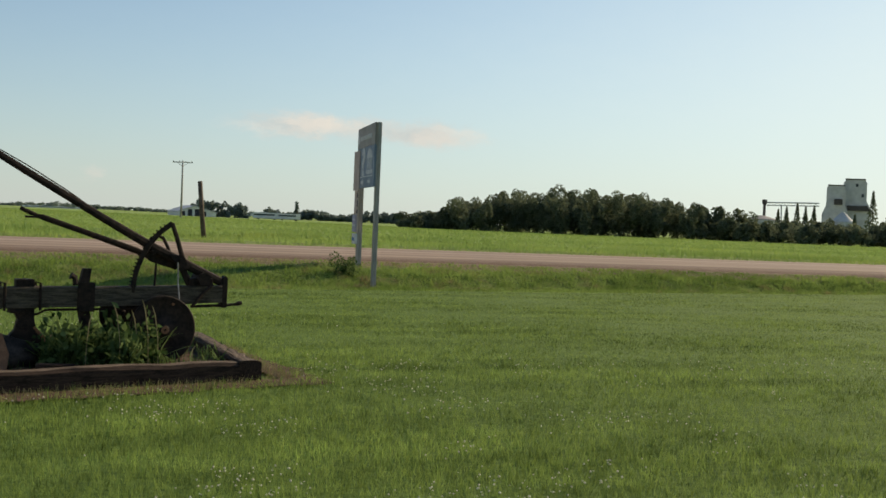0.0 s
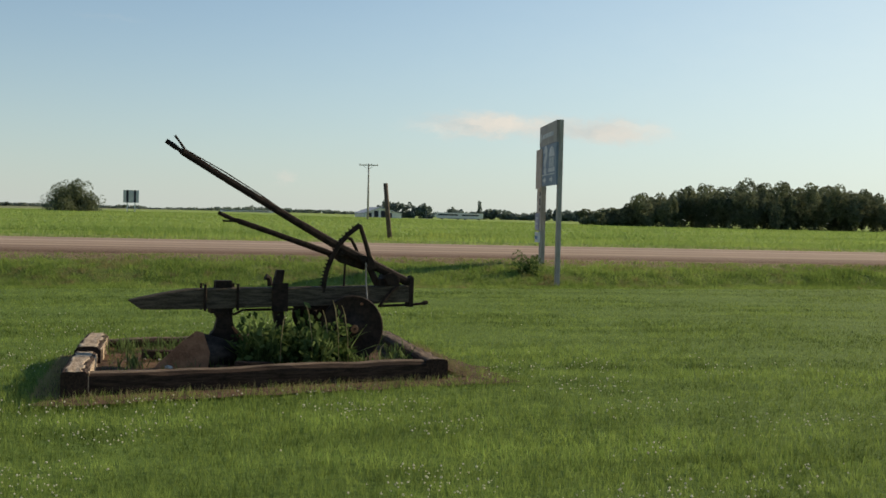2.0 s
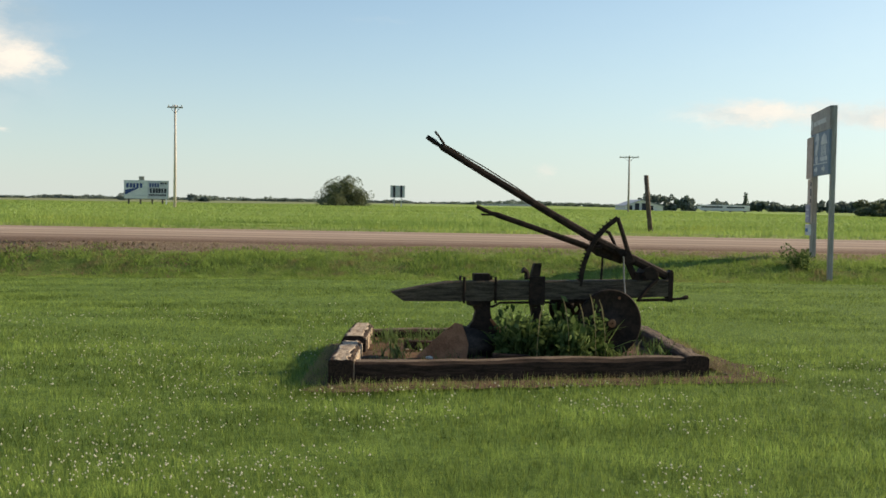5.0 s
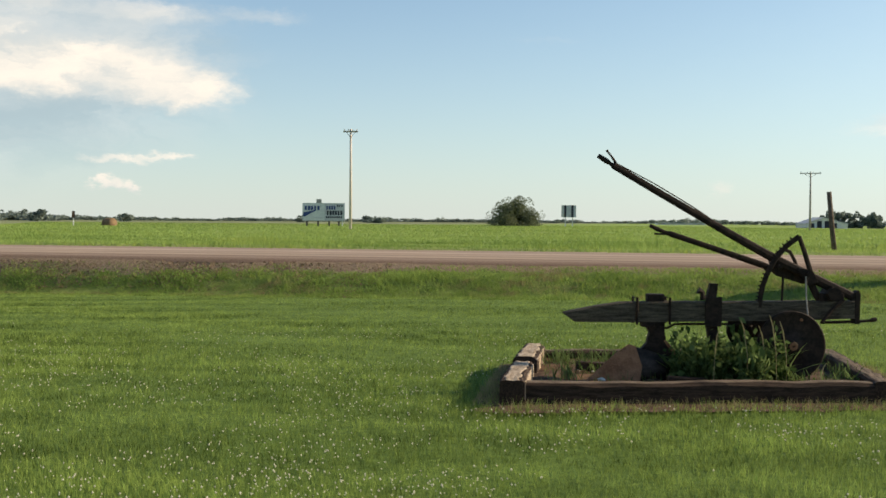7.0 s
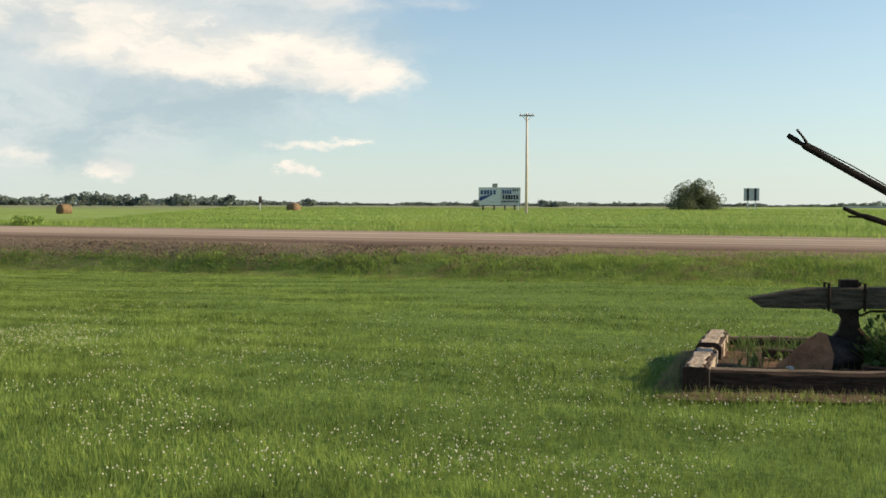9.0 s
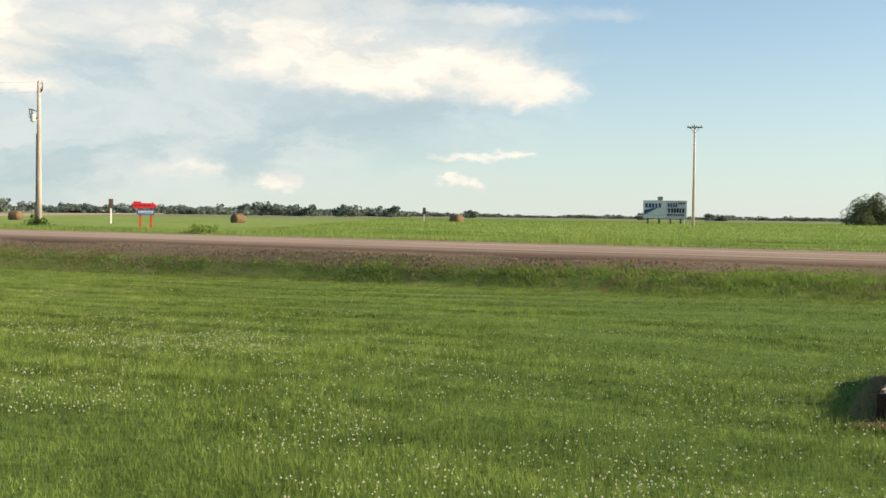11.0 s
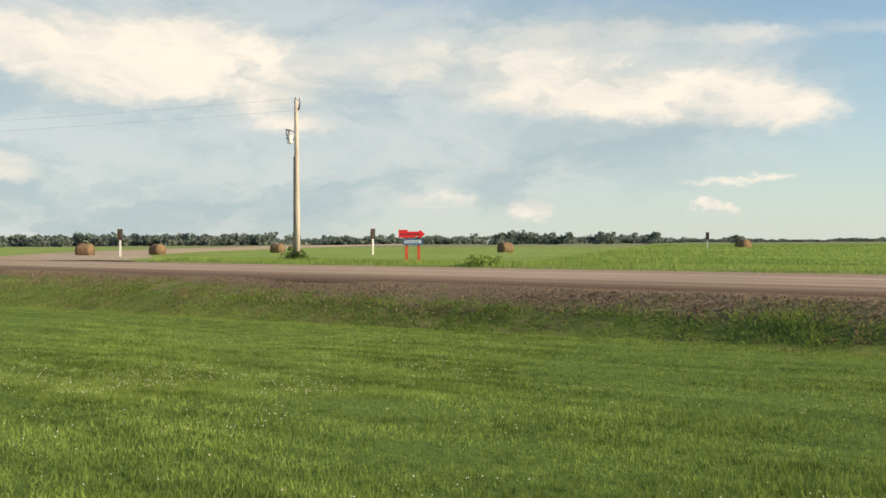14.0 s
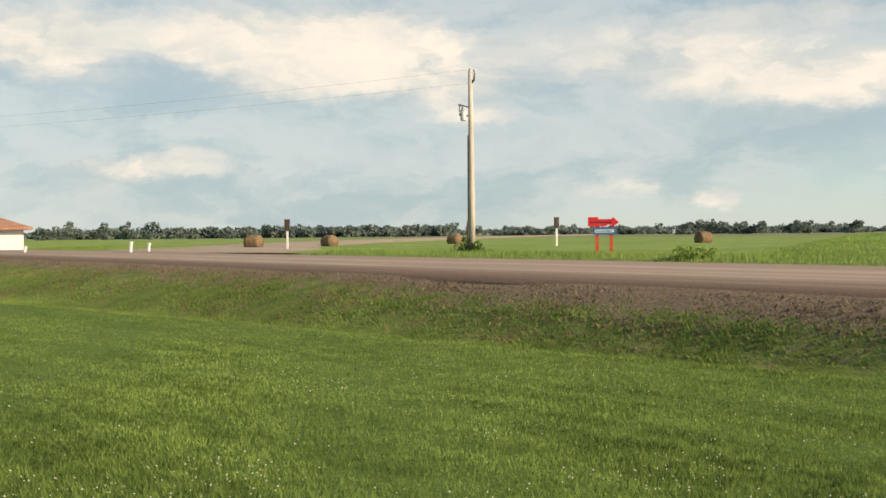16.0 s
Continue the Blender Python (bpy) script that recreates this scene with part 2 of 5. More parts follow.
def ground_build(g, b):
    co = g.node("ShaderNodeTexCoord").outputs["Object"]
    rot = g.node("ShaderNodeVectorRotate", rotation_type="Z_AXIS")
    g.put(rot.inputs["Vector"], co)
    rot.inputs["Angle"].default_value = radians(-18.9)
    sep = g.node("ShaderNodeSeparateXYZ")
    g.put(sep.inputs[0], rot.outputs[0])
    a, s = sep.outputs[0], sep.outputs[1]
    fine, mid, broad = g.noise(co, 14.0, 6.0, 0.7), g.noise(co, 1.3, 5.0, 0.6), g.noise(co, 0.12, 4.0, 0.55)
    # lawn with mowing bands along the road
    band = g.math("SINE", g.math("ADD", g.math("MULTIPLY", s, 3.6), g.math("MULTIPLY", mid, 2.2)))
    lawn = g.mix(g.ramp(fine, 0.3, 0.7), (0.058, 0.105, 0.021), (0.155, 0.235, 0.046))
    lawn = g.mix(g.math("MULTIPLY", g.ramp(band, -0.6, 0.9), 0.3), lawn, (0.130, 0.205, 0.042))
    # rough verge: grass with bare earth
    rough = g.mix(g.ramp(mid, 0.3, 0.7), (0.10, 0.15, 0.030), (0.19, 0.24, 0.06))
    earth = g.mix(g.ramp(fine, 0.3, 0.7), (0.140, 0.100, 0.064), (0.31, 0.230, 0.155))
    near_road = g.math("MULTIPLY", g.ramp(s, 26.9, 28.3), 0.36)
    bank = g.math("MULTIPLY", g.ramp(g.math("MULTIPLY", a, -1.0), 12.0, 34.0), g.ramp(s, 25.0, 27.6))
    near_road = g.math("MAXIMUM", near_road, g.math("MULTIPLY", bank, 0.20))
    speck = g.math("ADD", g.math("MULTIPLY", mid, 0.55), g.math("MULTIPLY", g.noise(co, 5.0, 4.0, 0.7), 0.45))
    bare = g.ramp(g.math("ADD", near_road, speck), 0.62, 0.80)
    rough = g.mix(bare, rough, earth)
    # fields
    crop = g.mix(g.ramp(mid, 0.3, 0.7), (0.19, 0.28, 0.07), (0.28, 0.37, 0.10))
    crop = g.mix(g.ramp(broad, 0.4, 0.65), crop, (0.20, 0.27, 0.06))
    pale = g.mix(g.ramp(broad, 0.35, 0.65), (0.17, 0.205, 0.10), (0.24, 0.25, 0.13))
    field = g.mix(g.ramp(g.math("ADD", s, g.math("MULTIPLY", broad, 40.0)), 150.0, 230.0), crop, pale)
    left = g.ramp(g.math("MULTIPLY", a, -1.0), 50.0, 80.0)
    field = g.mix(left, crop, field)
    sunk = g.math("MULTIPLY", g.ramp(g.math("MULTIPLY", a, -1.0), -5.0, 25.0), 0.5)
    edge = g.math("ADD", g.math("ADD", 22.44, g.math("MULTIPLY", sunk, 14.38)), g.math("MULTIPLY", a, 0.1565))
    past = g.math("SUBTRACT", g.math("ADD", s, g.math("MULTIPLY", g.math("SUBTRACT", mid, 0.5), 0.5)), edge)
    col = g.mix(g.ramp(past, -0.1, 0.25), lawn, rough)
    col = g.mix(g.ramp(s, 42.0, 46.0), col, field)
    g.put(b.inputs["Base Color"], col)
    bp = g.node("ShaderNodeBump")
    bp.inputs["Strength"].default_value, bp.inputs["Distance"].default_value = 0.9, 0.05
    g.put(bp.inputs["Height"], g.math("ADD", fine, mid))
    g.put(b.inputs["Normal"], bp.outputs[0])


def road_build(g, b):
    co = g.node("ShaderNodeTexCoord").outputs["Object"]
    rot = g.node("ShaderNodeVectorRotate", rotation_type="Z_AXIS")
    g.put(rot.inputs["Vector"], co)
    rot.inputs["Angle"].default_value = radians(-18.9)
    mp = g.node("ShaderNodeMapping")
    g.put(mp.inputs[0], rot.outputs[0])
    mp.inputs["Scale"].default_value = (0.015, 1.0, 1.0)
    track, grit, blot = g.noise(mp.outputs[0], 0.9, 4.0, 0.6), g.noise(co, 30.0, 4.0, 0.7), g.noise(co, 0.25, 4.0)
    col = g.mix(g.ramp(track, 0.32, 0.68), (0.21, 0.145, 0.105), (0.45, 0.345, 0.265))
    col = g.mix(g.math("MULTIPLY", g.ramp(blot, 0.4, 0.7), 0.35), col, (0.24, 0.185, 0.15))
    col = g.mix(g.math("MULTIPLY", g.ramp(grit, 0.4, 0.7), 0.3), col, (0.42, 0.35, 0.29))
    across = g.node("ShaderNodeSeparateXYZ")
    g.put(across.inputs[0], rot.outputs[0])
    worn_in = g.math("ADD", across.outputs[1], g.math("MULTIPLY", g.math("SUBTRACT", track, 0.5), 3.5))
    col = g.mix(g.ramp(worn_in, 32.6, 29.0), col, g.mix(g.ramp(grit, 0.35, 0.7), (0.13, 0.083, 0.058), (0.26, 0.18, 0.13)))
    col = g.mix(g.math("MULTIPLY", g.ramp(worn_in, 38.8, 40.6), 0.6), col, (0.42, 0.34, 0.25))
    g.put(b.inputs["Base Color"], col)
    bp = g.node("ShaderNodeBump")
    bp.inputs["Strength"].default_value, bp.inputs["Distance"].default_value = 0.5, 0.02
    g.put(bp.inputs["Height"], grit)
    g.put(b.inputs["Normal"], bp.outputs[0])


GROUND = material("grass_and_earth", ground_build, 0.95)
ROAD = material("packed_gravel", road_build, 0.9)
LAWN_BLADE = leafy("lawn_blade", (0.012, 0.034, 0.008), (0.365, 0.485, 0.125), 0.38, mown=True)
VERGE_BLADE = leafy("verge_blade", (0.11, 0.180, 0.038), (0.33, 0.43, 0.115), 0.40, 0.7, (0.27, 0.20, 0.115), own=0.4)
CROP_BLADE = leafy("crop_blade", (0.19, 0.285, 0.075), (0.33, 0.435, 0.13), 0.42, 0.5, (0.38, 0.43, 0.10), own=0.12, rows=True)
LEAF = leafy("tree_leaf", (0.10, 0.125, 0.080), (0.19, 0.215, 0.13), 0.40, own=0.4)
# distance haze put into the colour: paler and bluer than tree_leaf
HAZED_LEAF = leafy("hazed_far_leaf", (0.15, 0.19, 0.165), (0.21, 0.25, 0.215), 0.40, own=0.35)
WEED = leafy("weed_leaf", (0.020, 0.048, 0.012), (0.20, 0.27, 0.10), 0.35, own=0.8)
DRY = leafy("dry_stalk", (0.22, 0.18, 0.09), (0.42, 0.36, 0.20), 0.2)
DEAD = leafy("dead_tuft", (0.13, 0.088, 0.055), (0.31, 0.225, 0.15), 0.2)
BARK = worn("bark", (0.06, 0.045, 0.03), (0.15, 0.12, 0.09), 8)
CLOVER = worn("clover_white", (0.52, 0.49, 0.36), (0.74, 0.70, 0.56), 40)
# creosote black; also the shaded sides of the pale ties
TIE = worn("creosoted_and_shaded_tie", (0.014, 0.009, 0.007), (0.070, 0.044, 0.031), 5, 0.85, 0, 0.8, (1, 8, 8), 30)
TIE_GREY = worn("weathered_tie_top", (0.05, 0.036, 0.026), (0.22, 0.165, 0.12), 5, 0.9, 0, 0.8, (1, 8, 8), 30)
TIE_PALE = worn("split_pale_wood", (0.22, 0.16, 0.11), (0.55, 0.45, 0.34), 4, 0.9, 0, 0.9, (2, 6, 6), 25)
BEAM = worn("weathered_beam", (0.028, 0.022, 0.015), (0.135, 0.108, 0.078), 5, 0.85, 0, 0.8, (1, 9, 9), 40)
IRON = worn("rusted_iron", (0.011, 0.008, 0.007), (0.046, 0.029, 0.021), 14, 0.7, 0.15, 0.4)
DULL = worn("dull_worn_steel", (0.018, 0.013, 0.011), (0.075, 0.056, 0.047), 9, 0.6, 0.2, 0.4)
SHARE = worn("bare_plough_steel", (0.165, 0.070, 0.034), (0.34, 0.165, 0.088), 7, 0.75, 0.0, 0.4)
RODM = worn("galvanised_rod", (0.20, 0.18, 0.15), (0.36, 0.33, 0.29), 20, 0.5, 0.5)
EARTH = worn("dry_reddish_earth", (0.042, 0.024, 0.016), (0.165, 0.100, 0.068), 9, 0.95, 0, 1.0)
SOIL = worn("bare_soil", (0.042, 0.026, 0.016), (0.145, 0.090, 0.056), 6, 0.95, 0, 1.0)
STONE = worn("pale_stone", (0.35, 0.32, 0.29), (0.62, 0.59, 0.55), 12, 0.8)
POST_GREY = worn("grey_post_wood", (0.24, 0.22, 0.195), (0.45, 0.42, 0.38), 3, 0.85, 0, 0.5, (6, 6, 0.6))
POLE_WOOD = worn("pole_wood", (0.40, 0.34, 0.28), (0.66, 0.58, 0.49), 3, 0.85, 0, 0.4, (6, 6, 0.4))
POLE_PALE = worn("bleached_pole_wood", (0.50, 0.43, 0.37), (0.72, 0.64, 0.57), 3, 0.85, 0, 0.4, (6, 6, 0.4))
PLY = worn("weathered_board", (0.42, 0.34, 0.29), (0.60, 0.51, 0.45), 4, 0.85)
BLUE = worn("faded_blue_panel", (0.16, 0.21, 0.285), (0.25, 0.305, 0.38), 3, 0.6)
BROWN = worn("brown_panel", (0.26, 0.235, 0.22), (0.40, 0.37, 0.345), 3, 0.6)
PALE = worn("faded_white", (0.50, 0.52, 0.54), (0.72, 0.73, 0.72), 5, 0.7)
LILAC = worn("faded_lilac_panel", (0.30, 0.30, 0.40), (0.45, 0.45, 0.54), 5, 0.7)
WHITE = worn("white_paint", (0.62, 0.61, 0.58), (0.80, 0.79, 0.76), 3, 0.6)
GREYP = worn("grey_board", (0.40, 0.41, 0.44), (0.58, 0.59, 0.62), 3, 0.7)
INK = worn("dark_ink", (0.02, 0.02, 0.03), (0.06, 0.06, 0.08), 6, 0.6)
NAVY = worn("navy_ink", (0.03, 0.05, 0.16), (0.06, 0.09, 0.25), 6, 0.6)
RED = worn("red_paint", (0.62, 0.025, 0.035), (0.80, 0.05, 0.06), 4, 0.5)
REDPOST = worn("orange_red_paint", (0.48, 0.075, 0.035), (0.66, 0.13, 0.07), 4, 0.6)
SIGNBLUE = worn("blue_paint", (0.03, 0.12, 0.30), (0.07, 0.20, 0.42), 4, 0.6)
METAL = worn("grey_metal", (0.30, 0.31, 0.32), (0.52, 0.53, 0.54), 5, 0.45, 0.5)
DARKM = worn("dark_sheet", (0.05, 0.045, 0.042), (0.12, 0.105, 0.10), 5, 0.6)
ROOF = worn("brown_shingle", (0.30, 0.155, 0.10), (0.45, 0.25, 0.17), 2, 0.9)
HAY = worn("straw", (0.13, 0.085, 0.05), (0.27, 0.185, 0.11), 4, 0.95, 0, 1.0)
CONC = worn("elevator_siding", (0.46, 0.45, 0.44), (0.64, 0.63, 0.61), 0.4, 0.8, 0, 0.3, (1, 1, 1), 3)
GLASS = worn("dark_window", (0.02, 0.025, 0.03), (0.05, 0.06, 0.07), 3, 0.15)


# ---- mesh helpers ----
def mesh_ob(name, bm, mat, smooth=False):
    me = bpy.data.meshes.new(name)
    bm.normal_update()
    bm.to_mesh(me)
    bm.free()
    me.materials.append(mat)
    if smooth:
        me.polygons.foreach_set("use_smooth", [True] * len(me.polygons))
    return new(name, me)


def part(name, bm, mat, parent, label="", smooth=False):
    ob = mesh_ob(name, bm, mat, smooth)
    ob.parent = parent
    return tagged(ob, label)


def thing(name, m, label, category, group="", kind=""):
    ob = new(name)
    ob.empty_display_size = 0.2
    ob.matrix_world = m
    return tagged(ob, label, category, group, kind)


def soften(bm, width):
    if width:
        bmesh.ops.bevel(bm, geom=bm.edges[:], offset=width, segments=2, affect="EDGES", profile=0.6)
    return bm


def box(x0, x1, y0, y1, z0, z1, bevel=0.0, bm=None):
    bm = bm or bmesh.new()
    v = [bm.verts.new(p) for p in ((x0, y0, z0), (x1, y0, z0), (x1, y1, z0), (x0, y1, z0), (x0, y0, z1), (x1, y0, z1), (x1, y1, z1), (x0, y1, z1))]
    for f in ((3, 2, 1, 0), (4, 5, 6, 7), (0, 1, 5, 4), (1, 2, 6, 5), (2, 3, 7, 6), (3, 0, 4, 7)):
        bm.faces.new([v[i] for i in f])
    return soften(bm, bevel)


def rings(loops, bm=None, cap=True):
    """Skin a row of closed loops."""
    bm = bm or bmesh.new()
    rows = [[bm.verts.new(p) for p in loop] for loop in loops]
    n = len(rows[0])
    for r, q in zip(rows, rows[1:]):
        for i in range(n):
            bm.faces.new((r[i], r[(i + 1) % n], q[(i + 1) % n], q[i]))
    if cap:
        bm.faces.new(rows[0][::-1])
        bm.faces.new(rows[-1])
    return bm


def rod(points, radius, sides=8, bm=None, flat=1.0):
    """A round or flattened bar along a line of points; the radius may change on the way."""
    pts = [Vector(p) for p in points]
    rr = radius if isinstance(radius, (list, tuple)) else [radius] * len(pts)
    loops = []
    for i, p in enumerate(pts):
        d = (pts[min(i + 1, len(pts) - 1)] - pts[max(i - 1, 0)]).normalized()
        side = d.cross(Vector((0, 1, 0)) if abs(d.y) < 0.9 else Vector((1, 0, 0))).normalized()
        up = side.cross(d).normalized()
        loops.append([p + side * math.cos(2 * math.pi * k / sides) * rr[i] + up * math.sin(2 * math.pi * k / sides) * rr[i] * flat for k in range(sides)])
    return rings(loops, bm)


def plate(outline, y0, y1, bevel=0.0, bm=None):
    """A flat plate: an outline in x and z, thick in y."""
    bm = bm or bmesh.new()
    a = [bm.verts.new((x, y0, z)) for x, z in outline]
    b = [bm.verts.new((x, y1, z)) for x, z in outline]
    n = len(a)
    bm.faces.new(a), bm.faces.new(b[::-1])
    for i in range(n):
        bm.faces.new((a[(i + 1) % n], a[i], b[i], b[(i + 1) % n]))
    bmesh.ops.recalc_face_normals(bm, faces=bm.faces[:])
    return soften(bm, bevel)


def bulk(name, verts, faces, mat, label, category, parent=None, kind="stuff"):
    """Many small pieces in one mesh, from arrays."""
    me = bpy.data.meshes.new(name)
    verts, faces = np.asarray(verts, np.float32), np.asarray(faces, np.int32)
    n, k = faces.shape
    me.vertices.add(len(verts)), me.loops.add(n * k), me.polygons.add(n)
    me.vertices.foreach_set("co", verts.ravel())
    me.loops.foreach_set("vertex_index", faces.ravel())
    me.polygons.foreach_set("loop_start", np.arange(n, dtype=np.int32) * k)
    me.update(calc_edges=True)
    me.materials.append(mat)
    ob = new(name, me)
    ob.parent = parent
    return tagged(ob, label, category, "", kind)


rng = np.random.default_rng(7)


def blades(x, y, z, tall, wide, lean=0.35):
    """One tapering triangle for each blade."""
    n = len(x)
    turn, tip = rng.uniform(0, 2 * np.pi, n), rng.uniform(0, 2 * np.pi, n)
    dx, dy = np.cos(turn) * wide / 2, np.sin(turn) * wide / 2
    off = tall * rng.uniform(0, lean * 2, n)
    v = np.empty((n, 3, 3))
    v[:, 0] = np.stack([x - dx, y - dy, z - 0.01], -1)
    v[:, 1] = np.stack([x + dx, y + dy, z - 0.01], -1)
    v[:, 2] = np.stack([x + np.cos(tip) * off, y + np.sin(tip) * off, z + tall], -1)
    return v.reshape(-1, 3), np.arange(n * 3).reshape(n, 3)


def leaves(centres, size, flat=1.0):
    """Loose four-cornered leaf clumps, each turned its own way."""
    n = len(centres)
    a, b = rng.normal(size=(n, 3)), rng.normal(size=(n, 3))
    a /= np.linalg.norm(a, axis=1)[:, None]
    b -= a * (a * b).sum(1)[:, None]
    b /= np.linalg.norm(b, axis=1)[:, None]
    s = (size * rng.uniform(0.5, 1.25, n))[:, None]
    v = np.stack([centres - a * s, centres - b * s * 0.6, centres + a * s, centres + b * s * 0.6], 1)
    return v.reshape(-1, 3), np.arange(n * 4).reshape(n, 4)


# ---- ground and road ----
def build_ground():
    s = np.concatenate([np.linspace(-400, -10, 14), np.arange(-6, 2, 2.0), np.arange(2, 11.5, 0.75), np.arange(11.5, 47.5, 0.5), np.arange(49, 100, 4), [120, 150, 200, 300, 500, 900, 1600, 2800, 4200]])
    a = np.concatenate([[-4200, -2500, -1200, -600, -300, -180], np.arange(-120, 71, 3.0), [90, 130, 200, 300, 600, 1200, 2500, 4200]])
    S, A = np.meshgrid(s, a, indexing="ij")
    Z = height(S, A)
    Z += 0.012 * np.sin(S * 1.3 + A * 0.7) * (S < 22)
    Z -= 0.03 * ((S > ROAD_NEAR - 0.1) & (S < ROAD_FAR + 0.1))
    X, Y = road_xy(S, A)
    verts = np.stack([X, Y, Z], -1).reshape(-1, 3)
    i = np.arange(len(s) * len(a)).reshape(len(s), len(a))
    f = np.stack([i[:-1, :-1], i[:-1, 1:], i[1:, 1:], i[1:, :-1]], -1).reshape(-1, 4)
    bulk("ground", verts, f, GROUND, "mown lawn, rough verge and flat green fields", "ground", kind="structure")
    # road
    s = np.array([28.45, 28.6, 29.3, 32, 34.7, 37.5, 40.2, 40.9, 41.1])
    lift = np.array([-0.09, 0.0, 0.02, 0.05, 0.065, 0.05, 0.02, 0.0, -0.09])
    a = np.concatenate([[-3000, -1000, -400], np.arange(-150, 100, 2.0), [150, 400, 1000, 3000]])
    S, A = np.meshgrid(s, a, indexing="ij")
    wob = 0.12 * np.sin(A * 0.21) + 0.08 * np.sin(A * 0.63 + 1)
    near = (np.arange(len(s)) < 3)[:, None]
    X, Y = road_xy(S + wob * near, A)
    verts = np.stack([X, Y, ROAD_Z + lift[:, None] + 0 * A], -1).reshape(-1, 3)
    i = np.arange(len(s) * len(a)).reshape(len(s), len(a))
    f = np.stack([i[:-1, :-1], i[:-1, 1:], i[1:, 1:], i[1:, :-1]], -1).reshape(-1, 4)
    bulk("road", verts, f, ROAD, "brownish packed gravel road with wheel tracks", "road", kind="structure")


build_ground()


# ---- the plough in its timber bed ----
BED = pose(-4.427, 8.087, 0, 0, 0, 36.08)   # x along the front timber, y away from the viewer's side


def tie(length, width, high, mat, seed, label, ends, group="timbers round the bed"):
    """A hewn sleeper with worn, uneven edges between two ends on the ground plan of the bed."""
    r = random.Random(seed)
    (x0, y0), (x1, y1) = ends
    loops, n = [], 14
    for i in range(n + 1):
        x = length * i / n
        dw, dh, sx = r.uniform(-0.008, 0.008), r.uniform(-0.010, 0.008), r.uniform(-0.006, 0.006)
        w, h, c = width / 2 + dw, high + dh, 0.022 + r.uniform(-0.008, 0.012)
        loops.append([(x, sx - w, 0.0), (x, sx + w, 0.0), (x, sx + w, h - c), (x, sx + w - c, h), (x, sx - 0.01, h + r.uniform(-0.008, 0.005)), (x, sx - w + c, h), (x, sx - w, h - c)])
    t = thing("railway_tie", BED @ pose(x0, y0, -0.015, 0, 0, math.degrees(math.atan2(y1 - y0, x1 - x0))), label, "timber", group)
    # on pale ties this dark body colour also stands for shade
    part("body", rings(loops), TIE, t)
    # weathered upper skin, broken at its edges; pale ones also carry sunlight
    bm = bmesh.new()
    rows = []
    for lp in loops:
        lo, hi = r.uniform(0.0, 0.03), r.uniform(0.0, 0.03)
        x = lp[0][0] + 0.004 * (1 if lp is loops[0] else -1 if lp is loops[-1] else 0)
        y0_, y1_ = lp[5][1] + lo, lp[3][1] - hi
        rows.append([bm.verts.new((x, y0_, lp[5][2] + 0.001)), bm.verts.new((x, y0_ + 0.012, lp[5][2] + 0.006)), bm.verts.new((x, lp[4][1], lp[4][2] + 0.006)), bm.verts.new((x, y1_ - 0.012, lp[3][2] + 0.006)), bm.verts.new((x, y1_, lp[3][2] + 0.001))])
    for p, q in zip(rows, rows[1:]):
        for i in range(4):
            bm.faces.new((p[i], q[i], q[i + 1], p[i + 1]))
    bmesh.ops.recalc_face_normals(bm, faces=bm.faces[:])
    part("weathered_top", bm, mat, t, "worn upper face, its paler tone partly sunlight put in the colour")
    # pale wood only on the sunlit inner side, so light is in the colour
    if mat is TIE_PALE:
        side = [[(x, -width / 2 - 0.004, 0.06 + r.uniform(0, 0.05)), (x, -width / 2 - 0.004, high - 0.02), (x, -width / 2 + 0.01, high - 0.02), (x, -width / 2 + 0.01, 0.10)] for x in [0.05 + (length - 0.1) * i / 8 for i in range(9)]]
        part("split_side", rings(side), TIE_PALE, t, "pale split wood on the sunlit inner side, light put in the colour")
    return t


def between(a, b):
    return math.hypot(b[0] - a[0], b[1] - a[1])


